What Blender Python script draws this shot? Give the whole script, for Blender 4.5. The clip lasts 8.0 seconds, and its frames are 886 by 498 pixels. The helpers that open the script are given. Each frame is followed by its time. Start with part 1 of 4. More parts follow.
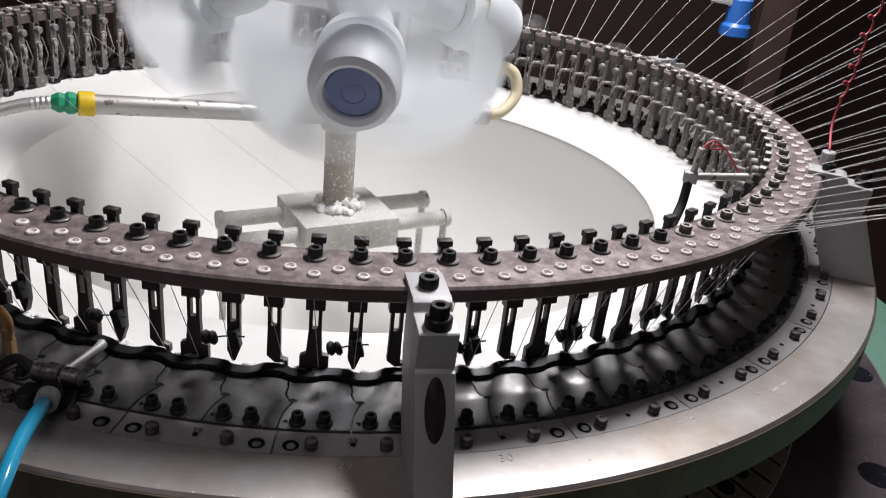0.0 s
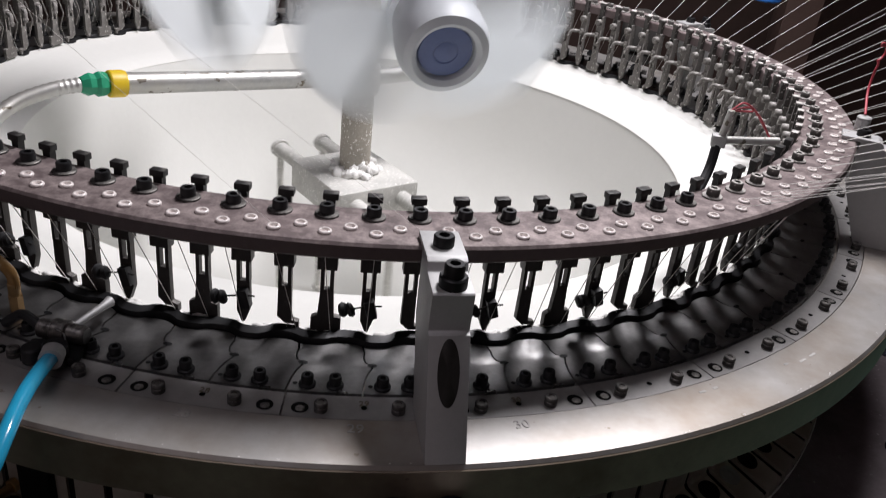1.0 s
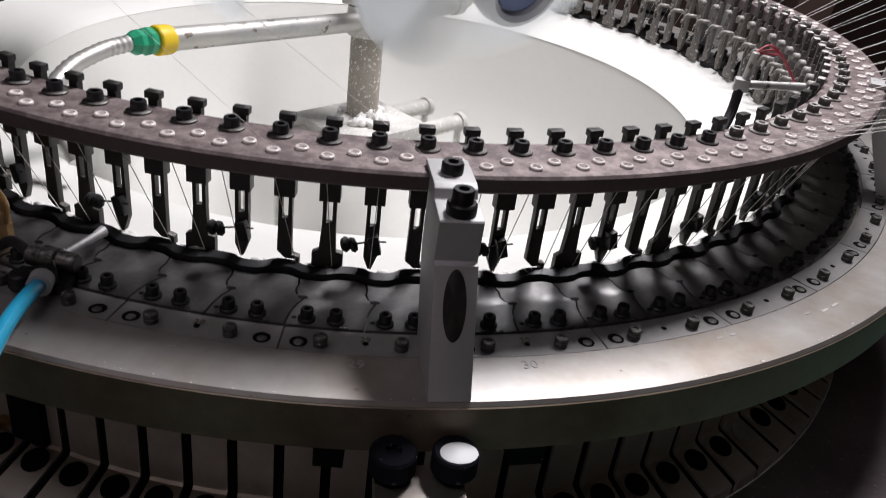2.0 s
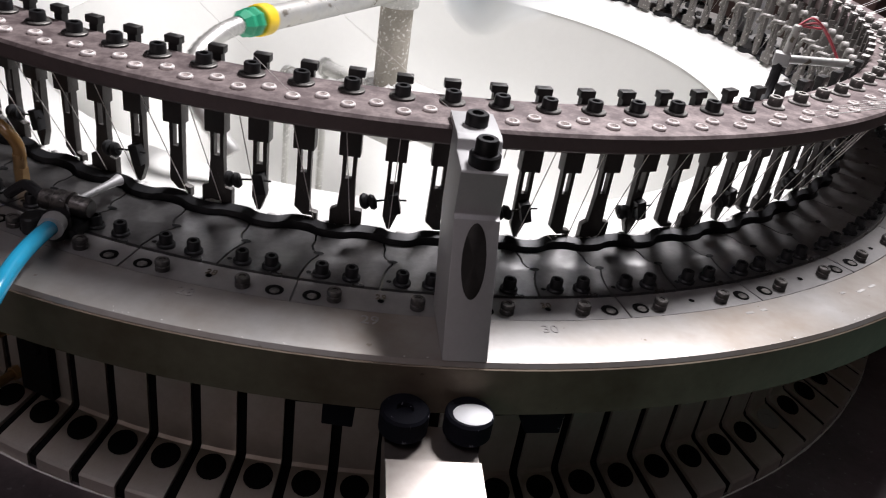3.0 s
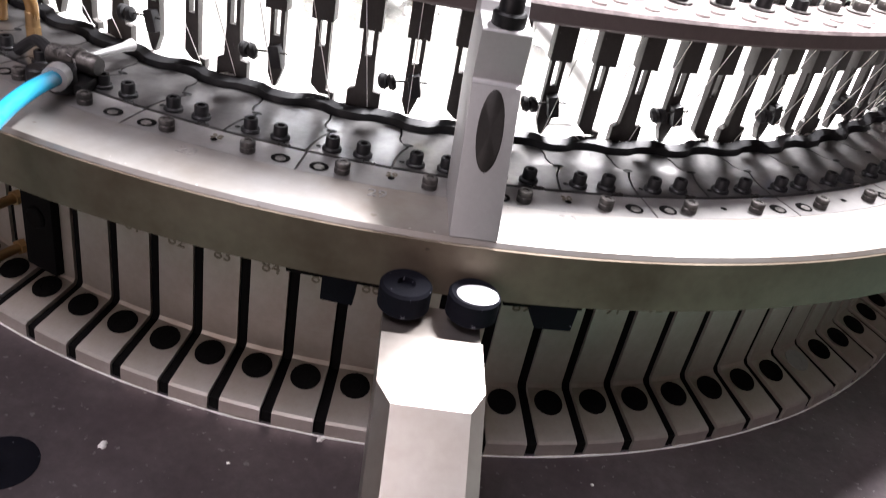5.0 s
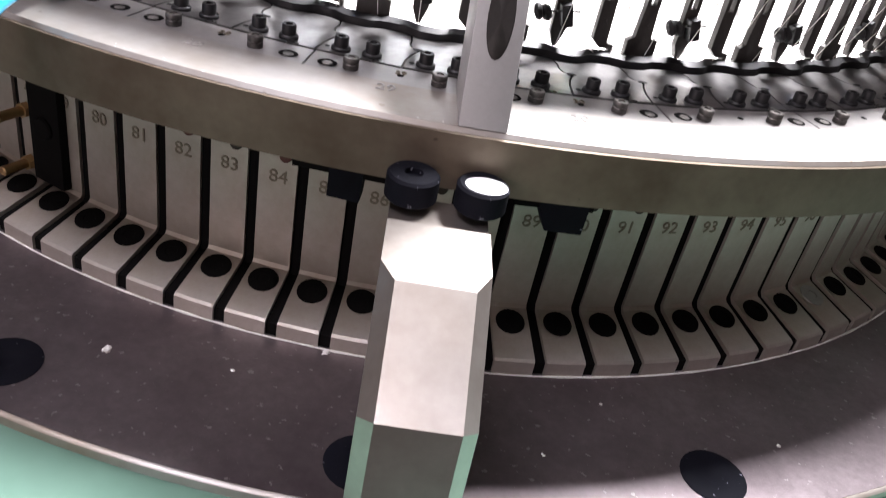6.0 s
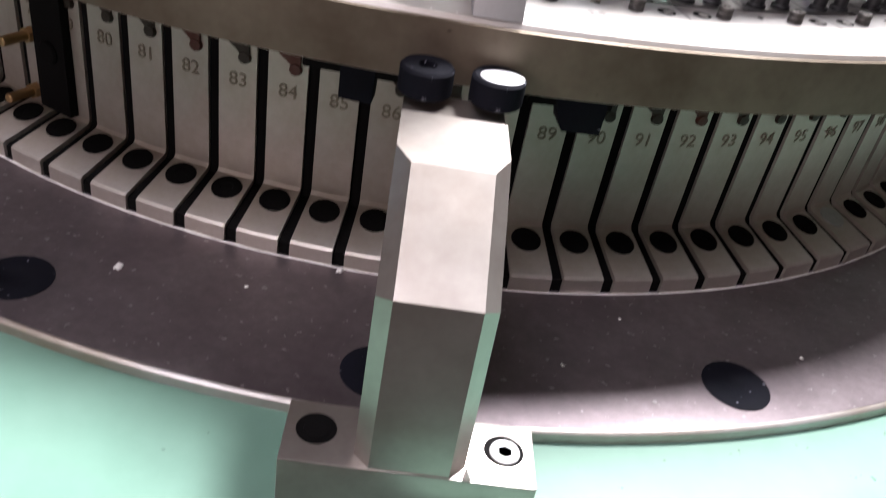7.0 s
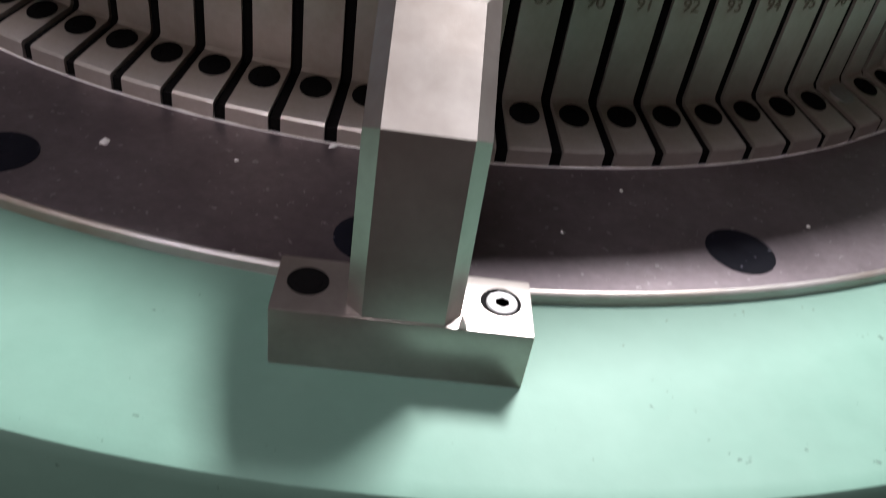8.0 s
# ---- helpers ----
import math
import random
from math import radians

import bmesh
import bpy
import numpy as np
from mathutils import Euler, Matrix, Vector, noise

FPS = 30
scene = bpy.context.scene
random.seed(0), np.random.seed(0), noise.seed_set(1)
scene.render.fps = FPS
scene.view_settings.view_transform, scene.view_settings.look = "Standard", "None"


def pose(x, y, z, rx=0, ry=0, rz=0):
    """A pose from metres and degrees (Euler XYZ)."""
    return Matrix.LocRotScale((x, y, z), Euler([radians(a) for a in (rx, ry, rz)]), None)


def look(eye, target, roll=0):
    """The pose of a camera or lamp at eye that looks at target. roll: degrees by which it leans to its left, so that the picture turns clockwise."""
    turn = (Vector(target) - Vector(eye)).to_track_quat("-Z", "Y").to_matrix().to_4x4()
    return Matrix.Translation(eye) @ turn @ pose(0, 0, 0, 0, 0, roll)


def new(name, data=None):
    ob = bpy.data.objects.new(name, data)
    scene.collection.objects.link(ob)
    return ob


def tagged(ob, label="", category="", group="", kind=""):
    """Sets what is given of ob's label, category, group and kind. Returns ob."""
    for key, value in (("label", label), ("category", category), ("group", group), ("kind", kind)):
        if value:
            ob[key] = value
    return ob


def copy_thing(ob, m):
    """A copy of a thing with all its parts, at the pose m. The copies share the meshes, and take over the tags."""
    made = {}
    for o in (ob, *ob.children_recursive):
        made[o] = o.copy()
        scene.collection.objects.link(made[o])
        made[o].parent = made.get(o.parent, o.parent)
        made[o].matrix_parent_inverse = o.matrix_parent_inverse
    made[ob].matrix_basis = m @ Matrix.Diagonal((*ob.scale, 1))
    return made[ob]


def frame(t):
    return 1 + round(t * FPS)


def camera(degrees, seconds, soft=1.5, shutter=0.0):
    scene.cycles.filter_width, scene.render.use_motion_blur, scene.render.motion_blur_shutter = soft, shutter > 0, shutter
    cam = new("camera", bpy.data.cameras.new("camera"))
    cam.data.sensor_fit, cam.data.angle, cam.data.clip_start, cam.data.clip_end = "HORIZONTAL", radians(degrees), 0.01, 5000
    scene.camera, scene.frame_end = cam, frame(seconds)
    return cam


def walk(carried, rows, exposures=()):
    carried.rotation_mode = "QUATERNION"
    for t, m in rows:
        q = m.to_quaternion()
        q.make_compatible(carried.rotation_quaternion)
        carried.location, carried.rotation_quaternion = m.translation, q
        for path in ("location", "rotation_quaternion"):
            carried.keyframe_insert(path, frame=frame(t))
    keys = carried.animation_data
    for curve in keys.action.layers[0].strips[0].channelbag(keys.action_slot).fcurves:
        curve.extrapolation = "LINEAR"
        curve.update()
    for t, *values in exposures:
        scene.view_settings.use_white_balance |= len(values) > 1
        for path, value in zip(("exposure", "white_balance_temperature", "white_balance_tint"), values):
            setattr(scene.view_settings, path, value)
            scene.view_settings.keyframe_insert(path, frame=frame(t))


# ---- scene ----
LENS = 56.85
cam = camera(LENS, 8.0, soft=1.0, shutter=0.6)
PATH = [
    (0.0, 0.1163, -0.8325, 0.3042, 64.69, -5.84, 2.97),
    (0.2, 0.1171, -0.8279, 0.3000, 64.14, -5.77, 3.19),
    (0.5, 0.1182, -0.8227, 0.2950, 63.29, -5.81, 3.81),
    (0.8, 0.1189, -0.8208, 0.2919, 63.19, -5.76, 4.25),
    (1.0, 0.1192, -0.8202, 0.2893, 62.72, -5.91, 4.56),
    (1.2, 0.1194, -0.8190, 0.2849, 62.16, -6.19, 4.47),
    (1.5, 0.1198, -0.8162, 0.2761, 61.57, -6.20, 4.78),
    (2.8, 0.1259, -0.8065, 0.2398, 59.95, -7.77, 7.42),
    (3.0, 0.1268, -0.8075, 0.2366, 60.14, -7.62, 8.16),
    (3.2, 0.1281, -0.8070, 0.2317, 60.05, -7.73, 8.59),
    (3.5, 0.1310, -0.8053, 0.2220, 59.86, -8.11, 9.16),
    (4.0, 0.1364, -0.8035, 0.2090, 59.67, -8.58, 10.23),
    (4.2, 0.1376, -0.8028, 0.2072, 59.07, -9.03, 10.88),
    (5.5, 0.1527, -0.8149, 0.1698, 57.44, -9.72, 12.89),
    (5.8, 0.1562, -0.8198, 0.1581, 57.06, -9.65, 13.42),
    (6.0, 0.1584, -0.8223, 0.1508, 56.86, -9.90, 13.69),
    (6.2, 0.1604, -0.8238, 0.1441, 56.83, -9.78, 13.52),
    (6.5, 0.1624, -0.8263, 0.1347, 56.61, -9.14, 13.28),
    (6.8, 0.1627, -0.8316, 0.1247, 56.14, -9.17, 13.27),
    (7.0, 0.1632, -0.8349, 0.1172, 55.57, -8.81, 13.58),
    (7.2, 0.1650, -0.8367, 0.1090, 54.57, -8.74, 13.85),
    (7.5, 0.1693, -0.8384, 0.0970, 53.35, -8.42, 13.84),
    (7.8, 0.1735, -0.8420, 0.0876, 52.79, -8.11, 13.36),
    (8.0, 0.1762, -0.8452, 0.0822, 51.75, -7.64, 13.29),
]
EXPOSURE = [(0, 0.4), (1.5, 0.3), (2.8, 0.65), (3.5, 1.1), (4.0, 1.8), (4.2, 2.1), (5.5, 2.85), (6.5, 3.0), (7.0, 2.9), (7.5, 2.75), (8.0, 2.15)]
walk(cam, [(t, pose(x, y, z, rx, ry, rz)) for t, x, y, z, rx, ry, rz in PATH], EXPOSURE)

# ---- light: the machine's own lamp, overhead to the right, a ceiling tube and an added front fill ----
world = bpy.data.worlds.new("hall_air")
world.use_nodes = True
world.node_tree.nodes["Background"].inputs[0].default_value = (0.75, 0.85, 1.0, 1)
world.node_tree.nodes["Background"].inputs[1].default_value = 0.006
scene.world = world


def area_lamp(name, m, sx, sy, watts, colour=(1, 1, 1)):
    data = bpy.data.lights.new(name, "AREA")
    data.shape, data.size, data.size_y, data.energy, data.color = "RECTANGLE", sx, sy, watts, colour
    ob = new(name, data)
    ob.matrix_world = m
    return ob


MAIN_LAMP = area_lamp("machine_lamp_light", look((0.33, 0.14, 0.99), (0.0, -0.05, 0.0)), 0.42, 0.16, 13.8, (1.0, 0.965, 1.0))
# Low fill added in front to brighten outward faces; no fixture stands there.
FRONT_FILL = area_lamp("hall_lamp_light", look((-0.7, -2.35, 0.55), (0.0, -0.4, -0.1)), 1.2, 0.4, 1.5, (1.0, 0.82, 0.83))
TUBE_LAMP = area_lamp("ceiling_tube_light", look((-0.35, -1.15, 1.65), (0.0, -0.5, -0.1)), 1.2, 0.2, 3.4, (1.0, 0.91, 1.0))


# ---- materials ----
def material(name, base, rough=0.5, metal=0.0, vary=0.25, scale=60.0, bump=0.15, spots=None, dust=None, alpha=1.0, coat=0.0, clear=0.0, per_piece=0.0, stain=None):
    """Principled with two scales of variation, bump, and optional dust on upward faces or pale spots."""
    mat = bpy.data.materials.new(name)
    mat.use_nodes = True
    nt = mat.node_tree
    bsdf = nt.nodes["Principled BSDF"]
    tex = nt.nodes.new("ShaderNodeTexCoord")

    def noise_tex(s, detail=6.0, rough_n=0.6):
        n = nt.nodes.new("ShaderNodeTexNoise")
        n.inputs["Scale"].default_value, n.inputs["Detail"].default_value, n.inputs["Roughness"].default_value = s, detail, rough_n
        nt.links.new(tex.outputs["Object"], n.inputs["Vector"])
        return n

    def ramp(src, lo, hi):
        r = nt.nodes.new("ShaderNodeMapRange")
        r.inputs[1].default_value, r.inputs[2].default_value = lo, hi
        nt.links.new(src, r.inputs[0])
        return r.outputs[0]

    def mix(fac, a, b):
        m = nt.nodes.new("ShaderNodeMix")
        m.data_type = "RGBA"
        for sock, v in ((m.inputs[0], fac), (m.inputs[6], a), (m.inputs[7], b)):
            if isinstance(v, (tuple, float)):
                sock.default_value = v
            else:
                nt.links.new(v, sock)
        return m.outputs[2]

    big, fine = noise_tex(scale * 0.18), noise_tex(scale * 4.0, 4.0, 0.7)
    c = np.array(base)
    dark, light = (*np.clip(c * (1 - vary), 0, 1), 1.0), (*np.clip(c * (1 + vary), 0, 1), 1.0)
    col = mix(ramp(big.outputs["Fac"], 0.3, 0.7), tuple(map(float, dark)), tuple(map(float, light)))
    grain = mix(ramp(fine.outputs["Fac"], 0.35, 0.75), tuple(map(float, dark)), tuple(map(float, light)))
    col = mix(0.35, col, grain)
    if stain:
        colour, amount, s = stain
        st = noise_tex(s, 5.0, 0.65)
        fade = nt.nodes.new("ShaderNodeMapRange")
        fade.inputs[1].default_value, fade.inputs[2].default_value, fade.inputs[4].default_value = 0.42, 0.68, amount
        nt.links.new(st.outputs["Fac"], fade.inputs[0])
        col = mix(fade.outputs[0], col, (*colour, 1.0))
    if per_piece:
        info = nt.nodes.new("ShaderNodeObjectInfo")
        hsv = nt.nodes.new("ShaderNodeHueSaturation")
        mr = nt.nodes.new("ShaderNodeMapRange")
        mr.inputs[3].default_value, mr.inputs[4].default_value = 1 - per_piece, 1 + per_piece
        nt.links.new(info.outputs["Random"], mr.inputs[0])
        nt.links.new(mr.outputs[0], hsv.inputs["Value"])
        nt.links.new(col, hsv.inputs["Color"])
        col = hsv.outputs["Color"]
    if spots:
        colour, amount, s = spots
        sp = noise_tex(s, 3.0, 0.55)
        col = mix(ramp(sp.outputs["Fac"], 0.72 - amount, 0.76 - amount), col, (*colour, 1.0))
    if dust:
        colour, amount = dust
        geo = nt.nodes.new("ShaderNodeNewGeometry")
        sep = nt.nodes.new("ShaderNodeSeparateXYZ")
        nt.links.new(geo.outputs["Normal"], sep.inputs[0])
        up = ramp(sep.outputs["Z"], 0.1, 0.9)
        dn = noise_tex(scale * 1.5, 8.0, 0.7)
        mul = nt.nodes.new("ShaderNodeMath")
        mul.operation = "MULTIPLY"
        nt.links.new(up, mul.inputs[0])
        nt.links.new(ramp(dn.outputs["Fac"], 0.62 - 0.35 * amount, 0.9 - 0.35 * amount), mul.inputs[1])
        col = mix(mul.outputs[0], col, (*colour, 1.0))
    nt.links.new(col, bsdf.inputs["Base Color"])
    rr = nt.nodes.new("ShaderNodeMapRange")
    rr.inputs[3].default_value, rr.inputs[4].default_value = max(rough - 0.1, 0.03), min(rough + 0.12, 1)
    nt.links.new(big.outputs["Fac"], rr.inputs[0])
    nt.links.new(rr.outputs[0], bsdf.inputs["Roughness"])
    bsdf.inputs["Metallic"].default_value = metal
    bsdf.inputs["Alpha"].default_value = alpha
    bsdf.inputs["Coat Weight"].default_value = coat
    bsdf.inputs["Transmission Weight"].default_value = clear
    if bump:
        bp = nt.nodes.new("ShaderNodeBump")
        bp.inputs["Strength"].default_value, bp.inputs["Distance"].default_value = bump, 0.0006
        nt.links.new(fine.outputs["Fac"], bp.inputs["Height"])
        nt.links.new(bp.outputs[0], bsdf.inputs["Normal"])
    return mat


LINT = (0.62, 0.6, 0.57)
STEEL = material("ground_steel", (0.47, 0.455, 0.44), 0.42, 0.65, 0.14, 30, 0.16, spots=((0.28, 0.24, 0.2), 0.0, 150), stain=((0.25, 0.18, 0.115), 0.65, 9))
PLATE_STEEL = material("dark_polished_steel", (0.29, 0.285, 0.285), 0.28, 0.9, 0.35, 55, 0.12, per_piece=0.15)
SEG_STEEL = material("segment_steel", (0.38, 0.37, 0.365), 0.4, 0.75, 0.2, 45, 0.12, per_piece=0.12)
RIM_STEEL = material("brown_patina_steel", (0.2, 0.165, 0.125), 0.5, 0.55, 0.22, 30, 0.2, spots=((0.1, 0.08, 0.06), 0.0, 130), stain=((0.09, 0.062, 0.042), 0.8, 11))
RING_BROWN = material("dusty_brown_ring", (0.13, 0.1, 0.1), 0.55, 0.3, 0.25, 60, 0.2, dust=((0.36, 0.3, 0.29), 0.55))
BLACK_STEEL = material("black_oxide_steel", (0.018, 0.018, 0.02), 0.45, 0.4, 0.3, 120, 0.12)
FEEDER_STEEL = material("feeder_steel", (0.05, 0.046, 0.044), 0.5, 0.4, 0.35, 160, 0.2, spots=((0.22, 0.2, 0.19), 0.02, 300), dust=((0.3, 0.29, 0.27), 0.5))
LINTED_FEEDER = material("lint_coated_feeder_steel", (0.16, 0.15, 0.14), 0.7, 0.2, 0.5, 160, 0.5, spots=((0.42, 0.4, 0.375), 0.1, 300), dust=((0.52, 0.5, 0.475), 0.75))
LINTED_HEAD = material("lint_coated_black_head", (0.08, 0.075, 0.07), 0.7, 0.2, 0.5, 160, 0.5, spots=((0.4, 0.38, 0.36), 0.1, 260), dust=(LINT, 0.9))
HEAD_BLACK = material("dusty_black_head", (0.022, 0.021, 0.021), 0.5, 0.3, 0.3, 140, 0.15, dust=((0.2, 0.19, 0.18), 0.35))
WORN_SCREW = material("worn_dark_screw", (0.06, 0.057, 0.055), 0.4, 0.6, 0.35, 120, 0.15, dust=((0.42, 0.4, 0.38), 0.6))
CERAMIC = material("white_ceramic", (0.82, 0.76, 0.74), 0.25, 0.0, 0.06, 100, 0.0)
CAM_STEEL = material("satin_cam_steel", (0.48, 0.45, 0.41), 0.4, 0.5, 0.12, 60, 0.16, per_piece=0.07, stain=((0.33, 0.27, 0.21), 0.6, 22))
DARK_PLATE = material("worn_dark_plate", (0.27, 0.23, 0.245), 0.36, 0.78, 0.3, 40, 0.3, spots=((0.4, 0.37, 0.37), 0.06, 210), stain=((0.13, 0.1, 0.115), 0.6, 11))
GREEN = material("green_paint", (0.125, 0.25, 0.193), 0.62, 0.0, 0.1, 14, 0.25, spots=((0.05, 0.1, 0.075), 0.0, 130), stain=((0.19, 0.32, 0.26), 0.45, 6))
CAST_GREY = material("cast_grey_bracket", (0.45, 0.45, 0.45), 0.55, 0.35, 0.1, 90, 0.25)
WHITE_STEEL = material("pale_ground_steel", (0.44, 0.41, 0.385), 0.33, 0.85, 0.1, 70, 0.07, spots=((0.2, 0.16, 0.13), -0.02, 60), stain=((0.17, 0.125, 0.095), 0.45, 11))
FABRIC = material("white_knit_fabric", (0.73, 0.73, 0.7), 0.95, 0.0, 0.03, 30, 0.3)
FLUFF = material("white_lint", (0.85, 0.84, 0.82), 1.0, 0.0, 0.08, 200, 0.5)
YARN = material("white_yarn", (0.85, 0.83, 0.8), 0.9, 0.0, 0.06, 300, 0.0)
FAN_WHITE = material("white_fan_plastic", (0.92, 0.94, 0.95), 0.4, 0.0, 0.03, 20, 0.0, alpha=0.97)
nt = FAN_WHITE.node_tree
glow = nt.nodes.new("ShaderNodeBsdfTranslucent")
glow.inputs["Color"].default_value = (0.9, 0.93, 0.95, 1)
both = nt.nodes.new("ShaderNodeMixShader")
both.inputs[0].default_value = 0.5
nt.links.new(nt.nodes["Principled BSDF"].outputs[0], both.inputs[1])
nt.links.new(glow.outputs[0], both.inputs[2])
nt.links.new(both.outputs[0], nt.nodes["Material Output"].inputs["Surface"])
HUB_GREY = material("grey_fan_plastic", (0.6, 0.63, 0.66), 0.5, 0.0, 0.05, 30, 0.0)
HUB_BLUE = material("blue_grey_cap", (0.1, 0.14, 0.3), 0.35, 0.0, 0.15, 60, 0.0)
PIPE = material("dusty_chrome_pipe", (0.55, 0.55, 0.54), 0.42, 0.7, 0.2, 50, 0.4, spots=((0.2, 0.175, 0.14), 0.09, 90), stain=((0.62, 0.6, 0.55), 0.7, 26), dust=((0.66, 0.65, 0.61), 0.5))
LINTED = material("lint_covered_steel", (0.6, 0.595, 0.565), 0.9, 0.05, 0.25, 160, 0.7, spots=((0.78, 0.77, 0.74), 0.12, 300))
MAST = material("lint_stained_mast", (0.4, 0.37, 0.32), 0.8, 0.1, 0.35, 110, 0.8, spots=((0.78, 0.76, 0.72), 0.13, 300))
GREEN_PLASTIC = material("green_fitting_plastic", (0.02, 0.3, 0.16), 0.4, 0.0, 0.15, 60)
YELLOW_PLASTIC = material("yellow_fitting_plastic", (0.75, 0.52, 0.02), 0.4, 0.0, 0.1, 60)
BLUE_HOSE = material("translucent_blue_hose", (0.02, 0.3, 0.5), 0.2, 0.0, 0.12, 40, 0.0, coat=0.5)
BEIGE_HOSE = material("aged_beige_hose", (0.66, 0.58, 0.4), 0.45, 0.0, 0.1, 60, 0.2)
BRASS = material("dull_brass", (0.5, 0.33, 0.16), 0.4, 0.8, 0.2, 80)
RED_WIRE = material("red_wire", (0.4, 0.05, 0.07), 0.45, 0.0, 0.15, 80)
BLUE_CUP = material("blue_plastic", (0.03, 0.16, 0.55), 0.35, 0.0, 0.15, 40, dust=(LINT, 0.3))
SCREW_NAVY = material("blue_black_screw", (0.004, 0.0045, 0.009), 0.75, 0.0, 0.4, 160, 0.3, spots=((0.3, 0.3, 0.36), 0.03, 300))
# Black for dark parts; in gaps and on flat hole discs it paints shade.
HOLE_BLACK = material("black_and_hole_shade", (0.003, 0.0028, 0.003), 0.88, 0.0, 0.4, 120, 0.2)
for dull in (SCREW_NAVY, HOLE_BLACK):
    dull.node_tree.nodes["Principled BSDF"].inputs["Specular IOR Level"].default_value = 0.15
RUBBER = material("black_rubber", (0.012, 0.012, 0.014), 0.6, 0.0, 0.25, 90, 0.15)
WHITE_PAINT = material("white_paint_dab", (0.66, 0.67, 0.68), 0.5, 0.0, 0.05, 80)
DARK_WALL = material("dark_brown_partition", (0.1, 0.062, 0.052), 0.6, 0.0, 0.3, 5, 0.1)
FLOOR = material("dark_concrete_floor", (0.12, 0.115, 0.11), 0.7, 0.0, 0.25, 6, 0.2)
CEILING = material("grey_ceiling_paint", (0.3, 0.3, 0.3), 0.9, 0.0, 0.1, 4, 0.1)
INK = material("engraved_ink", (0.19, 0.165, 0.125), 0.7, 0.0, 0.3, 150, 0.0)
PALE_INK = material("pale_engraving", (0.44, 0.425, 0.41), 0.6, 0.3, 0.3, 300, 0.0)


# ---- mesh helpers ----
def finish(name, bm, mat, parent=None, label="", smooth=None):
    mesh = bpy.data.meshes.new(name)
    bmesh.ops.recalc_face_normals(bm, faces=bm.faces[:])
    bm.to_mesh(mesh)
    bm.free()
    mesh.materials.append(mat)
    if smooth:
        mesh.shade_smooth()
        mesh.set_sharp_from_angle(angle=radians(smooth))
    ob = new(name, mesh)
    ob.parent = parent
    return tagged(ob, label)


def part(name, bm, mat, parent, label="", smooth=35):
    return finish(name, bm, mat, parent, label, smooth)


def thing(name, label, category, group="", kind="", m=None):
    ob = new(name)
    ob.empty_display_size = 0.02
    if m is not None:
        ob.matrix_basis = m
    return tagged(ob, label, category, group, kind)


def at(th):
    return pose(0, 0, 0, 0, 0, th)


def polar(r, th, z, rx=0, ry=0, rz=0):
    """Local frame on the machine's circle: x along it, -y outward, z up."""
    return at(th) @ pose(0, -r, z, rx, ry, rz)


def add_box(bm, sx, sy, sz, m=Matrix(), bevel=0.0):
    b = bmesh.new()
    bmesh.ops.create_cube(b, size=1.0, matrix=Matrix.Diagonal((sx, sy, sz, 1)))
    if bevel:
        bmesh.ops.bevel(b, geom=b.edges[:], offset=bevel, segments=2, affect="EDGES", profile=0.6)
    b.transform(m)
    merge(bm, b)


def merge(bm, b):
    tmp = bpy.data.meshes.new("tmp")
    b.to_mesh(tmp)
    b.free()
    bm.from_mesh(tmp)
    bpy.data.meshes.remove(tmp)


def add_lathe(bm, profile, seg=24, m=Matrix(), closed=False):
    """Turn (r, z) points about z; the ends are capped unless the profile is closed."""
    rings = []
    for k in range(seg):
        a = 2 * math.pi * k / seg
        rings.append([bm.verts.new(m @ Vector((r * math.sin(a), -r * math.cos(a), z))) for r, z in profile])
    n = len(profile)
    for k in range(seg):
        a, b = rings[k], rings[(k + 1) % seg]
        for i in range(n if closed else n - 1):
            j = (i + 1) % n
            bm.faces.new((a[i], b[i], b[j], a[j]))
    if not closed:
        if profile[0][0] > 1e-6:
            bm.faces.new([r[0] for r in rings])
        if profile[-1][0] > 1e-6:
            bm.faces.new([r[-1] for r in rings])


def add_cyl(bm, r, h, m=Matrix(), seg=16, bevel=0.0):
    """Upright cylinder from z 0 to h, with a bevelled top."""
    pts = [(r, 0), (r, h - bevel), (r - bevel, h)] if bevel else [(r, 0), (r, h)]
    add_lathe(bm, pts, seg, m)


def add_sector(bm, profile, a0, a1, n, m=Matrix()):
    """Closed (r, z) profile swept from a0 to a1 degrees, with end caps."""
    rings = []
    for k in range(n + 1):
        a = radians(a0 + (a1 - a0) * k / n)
        rings.append([bm.verts.new(m @ Vector((r * math.sin(a), -r * math.cos(a), z))) for r, z in profile])
    c = len(profile)
    for k in range(n):
        for i in range(c):
            j = (i + 1) % c
            bm.faces.new((rings[k][i], rings[k + 1][i], rings[k + 1][j], rings[k][j]))
    bm.faces.new(rings[0])
    bm.faces.new(rings[-1][::-1])


def add_prism(bm, outline, y0, y1, m=Matrix(), bevel=0.0):
    """An (x, z) outline pushed from y0 to y1."""
    b = bmesh.new()
    v0 = [b.verts.new((x, y0, z)) for x, z in outline]
    v1 = [b.verts.new((x, y1, z)) for x, z in outline]
    b.faces.new(v0)
    b.faces.new(v1[::-1])
    for i in range(len(outline)):
        j = (i + 1) % len(outline)
        b.faces.new((v0[i], v1[i], v1[j], v0[j]))
    if bevel:
        bmesh.ops.recalc_face_normals(b, faces=b.faces[:])
        bmesh.ops.bevel(b, geom=b.edges[:], offset=bevel, segments=2, affect="EDGES", profile=0.6)
    b.transform(m)
    merge(bm, b)


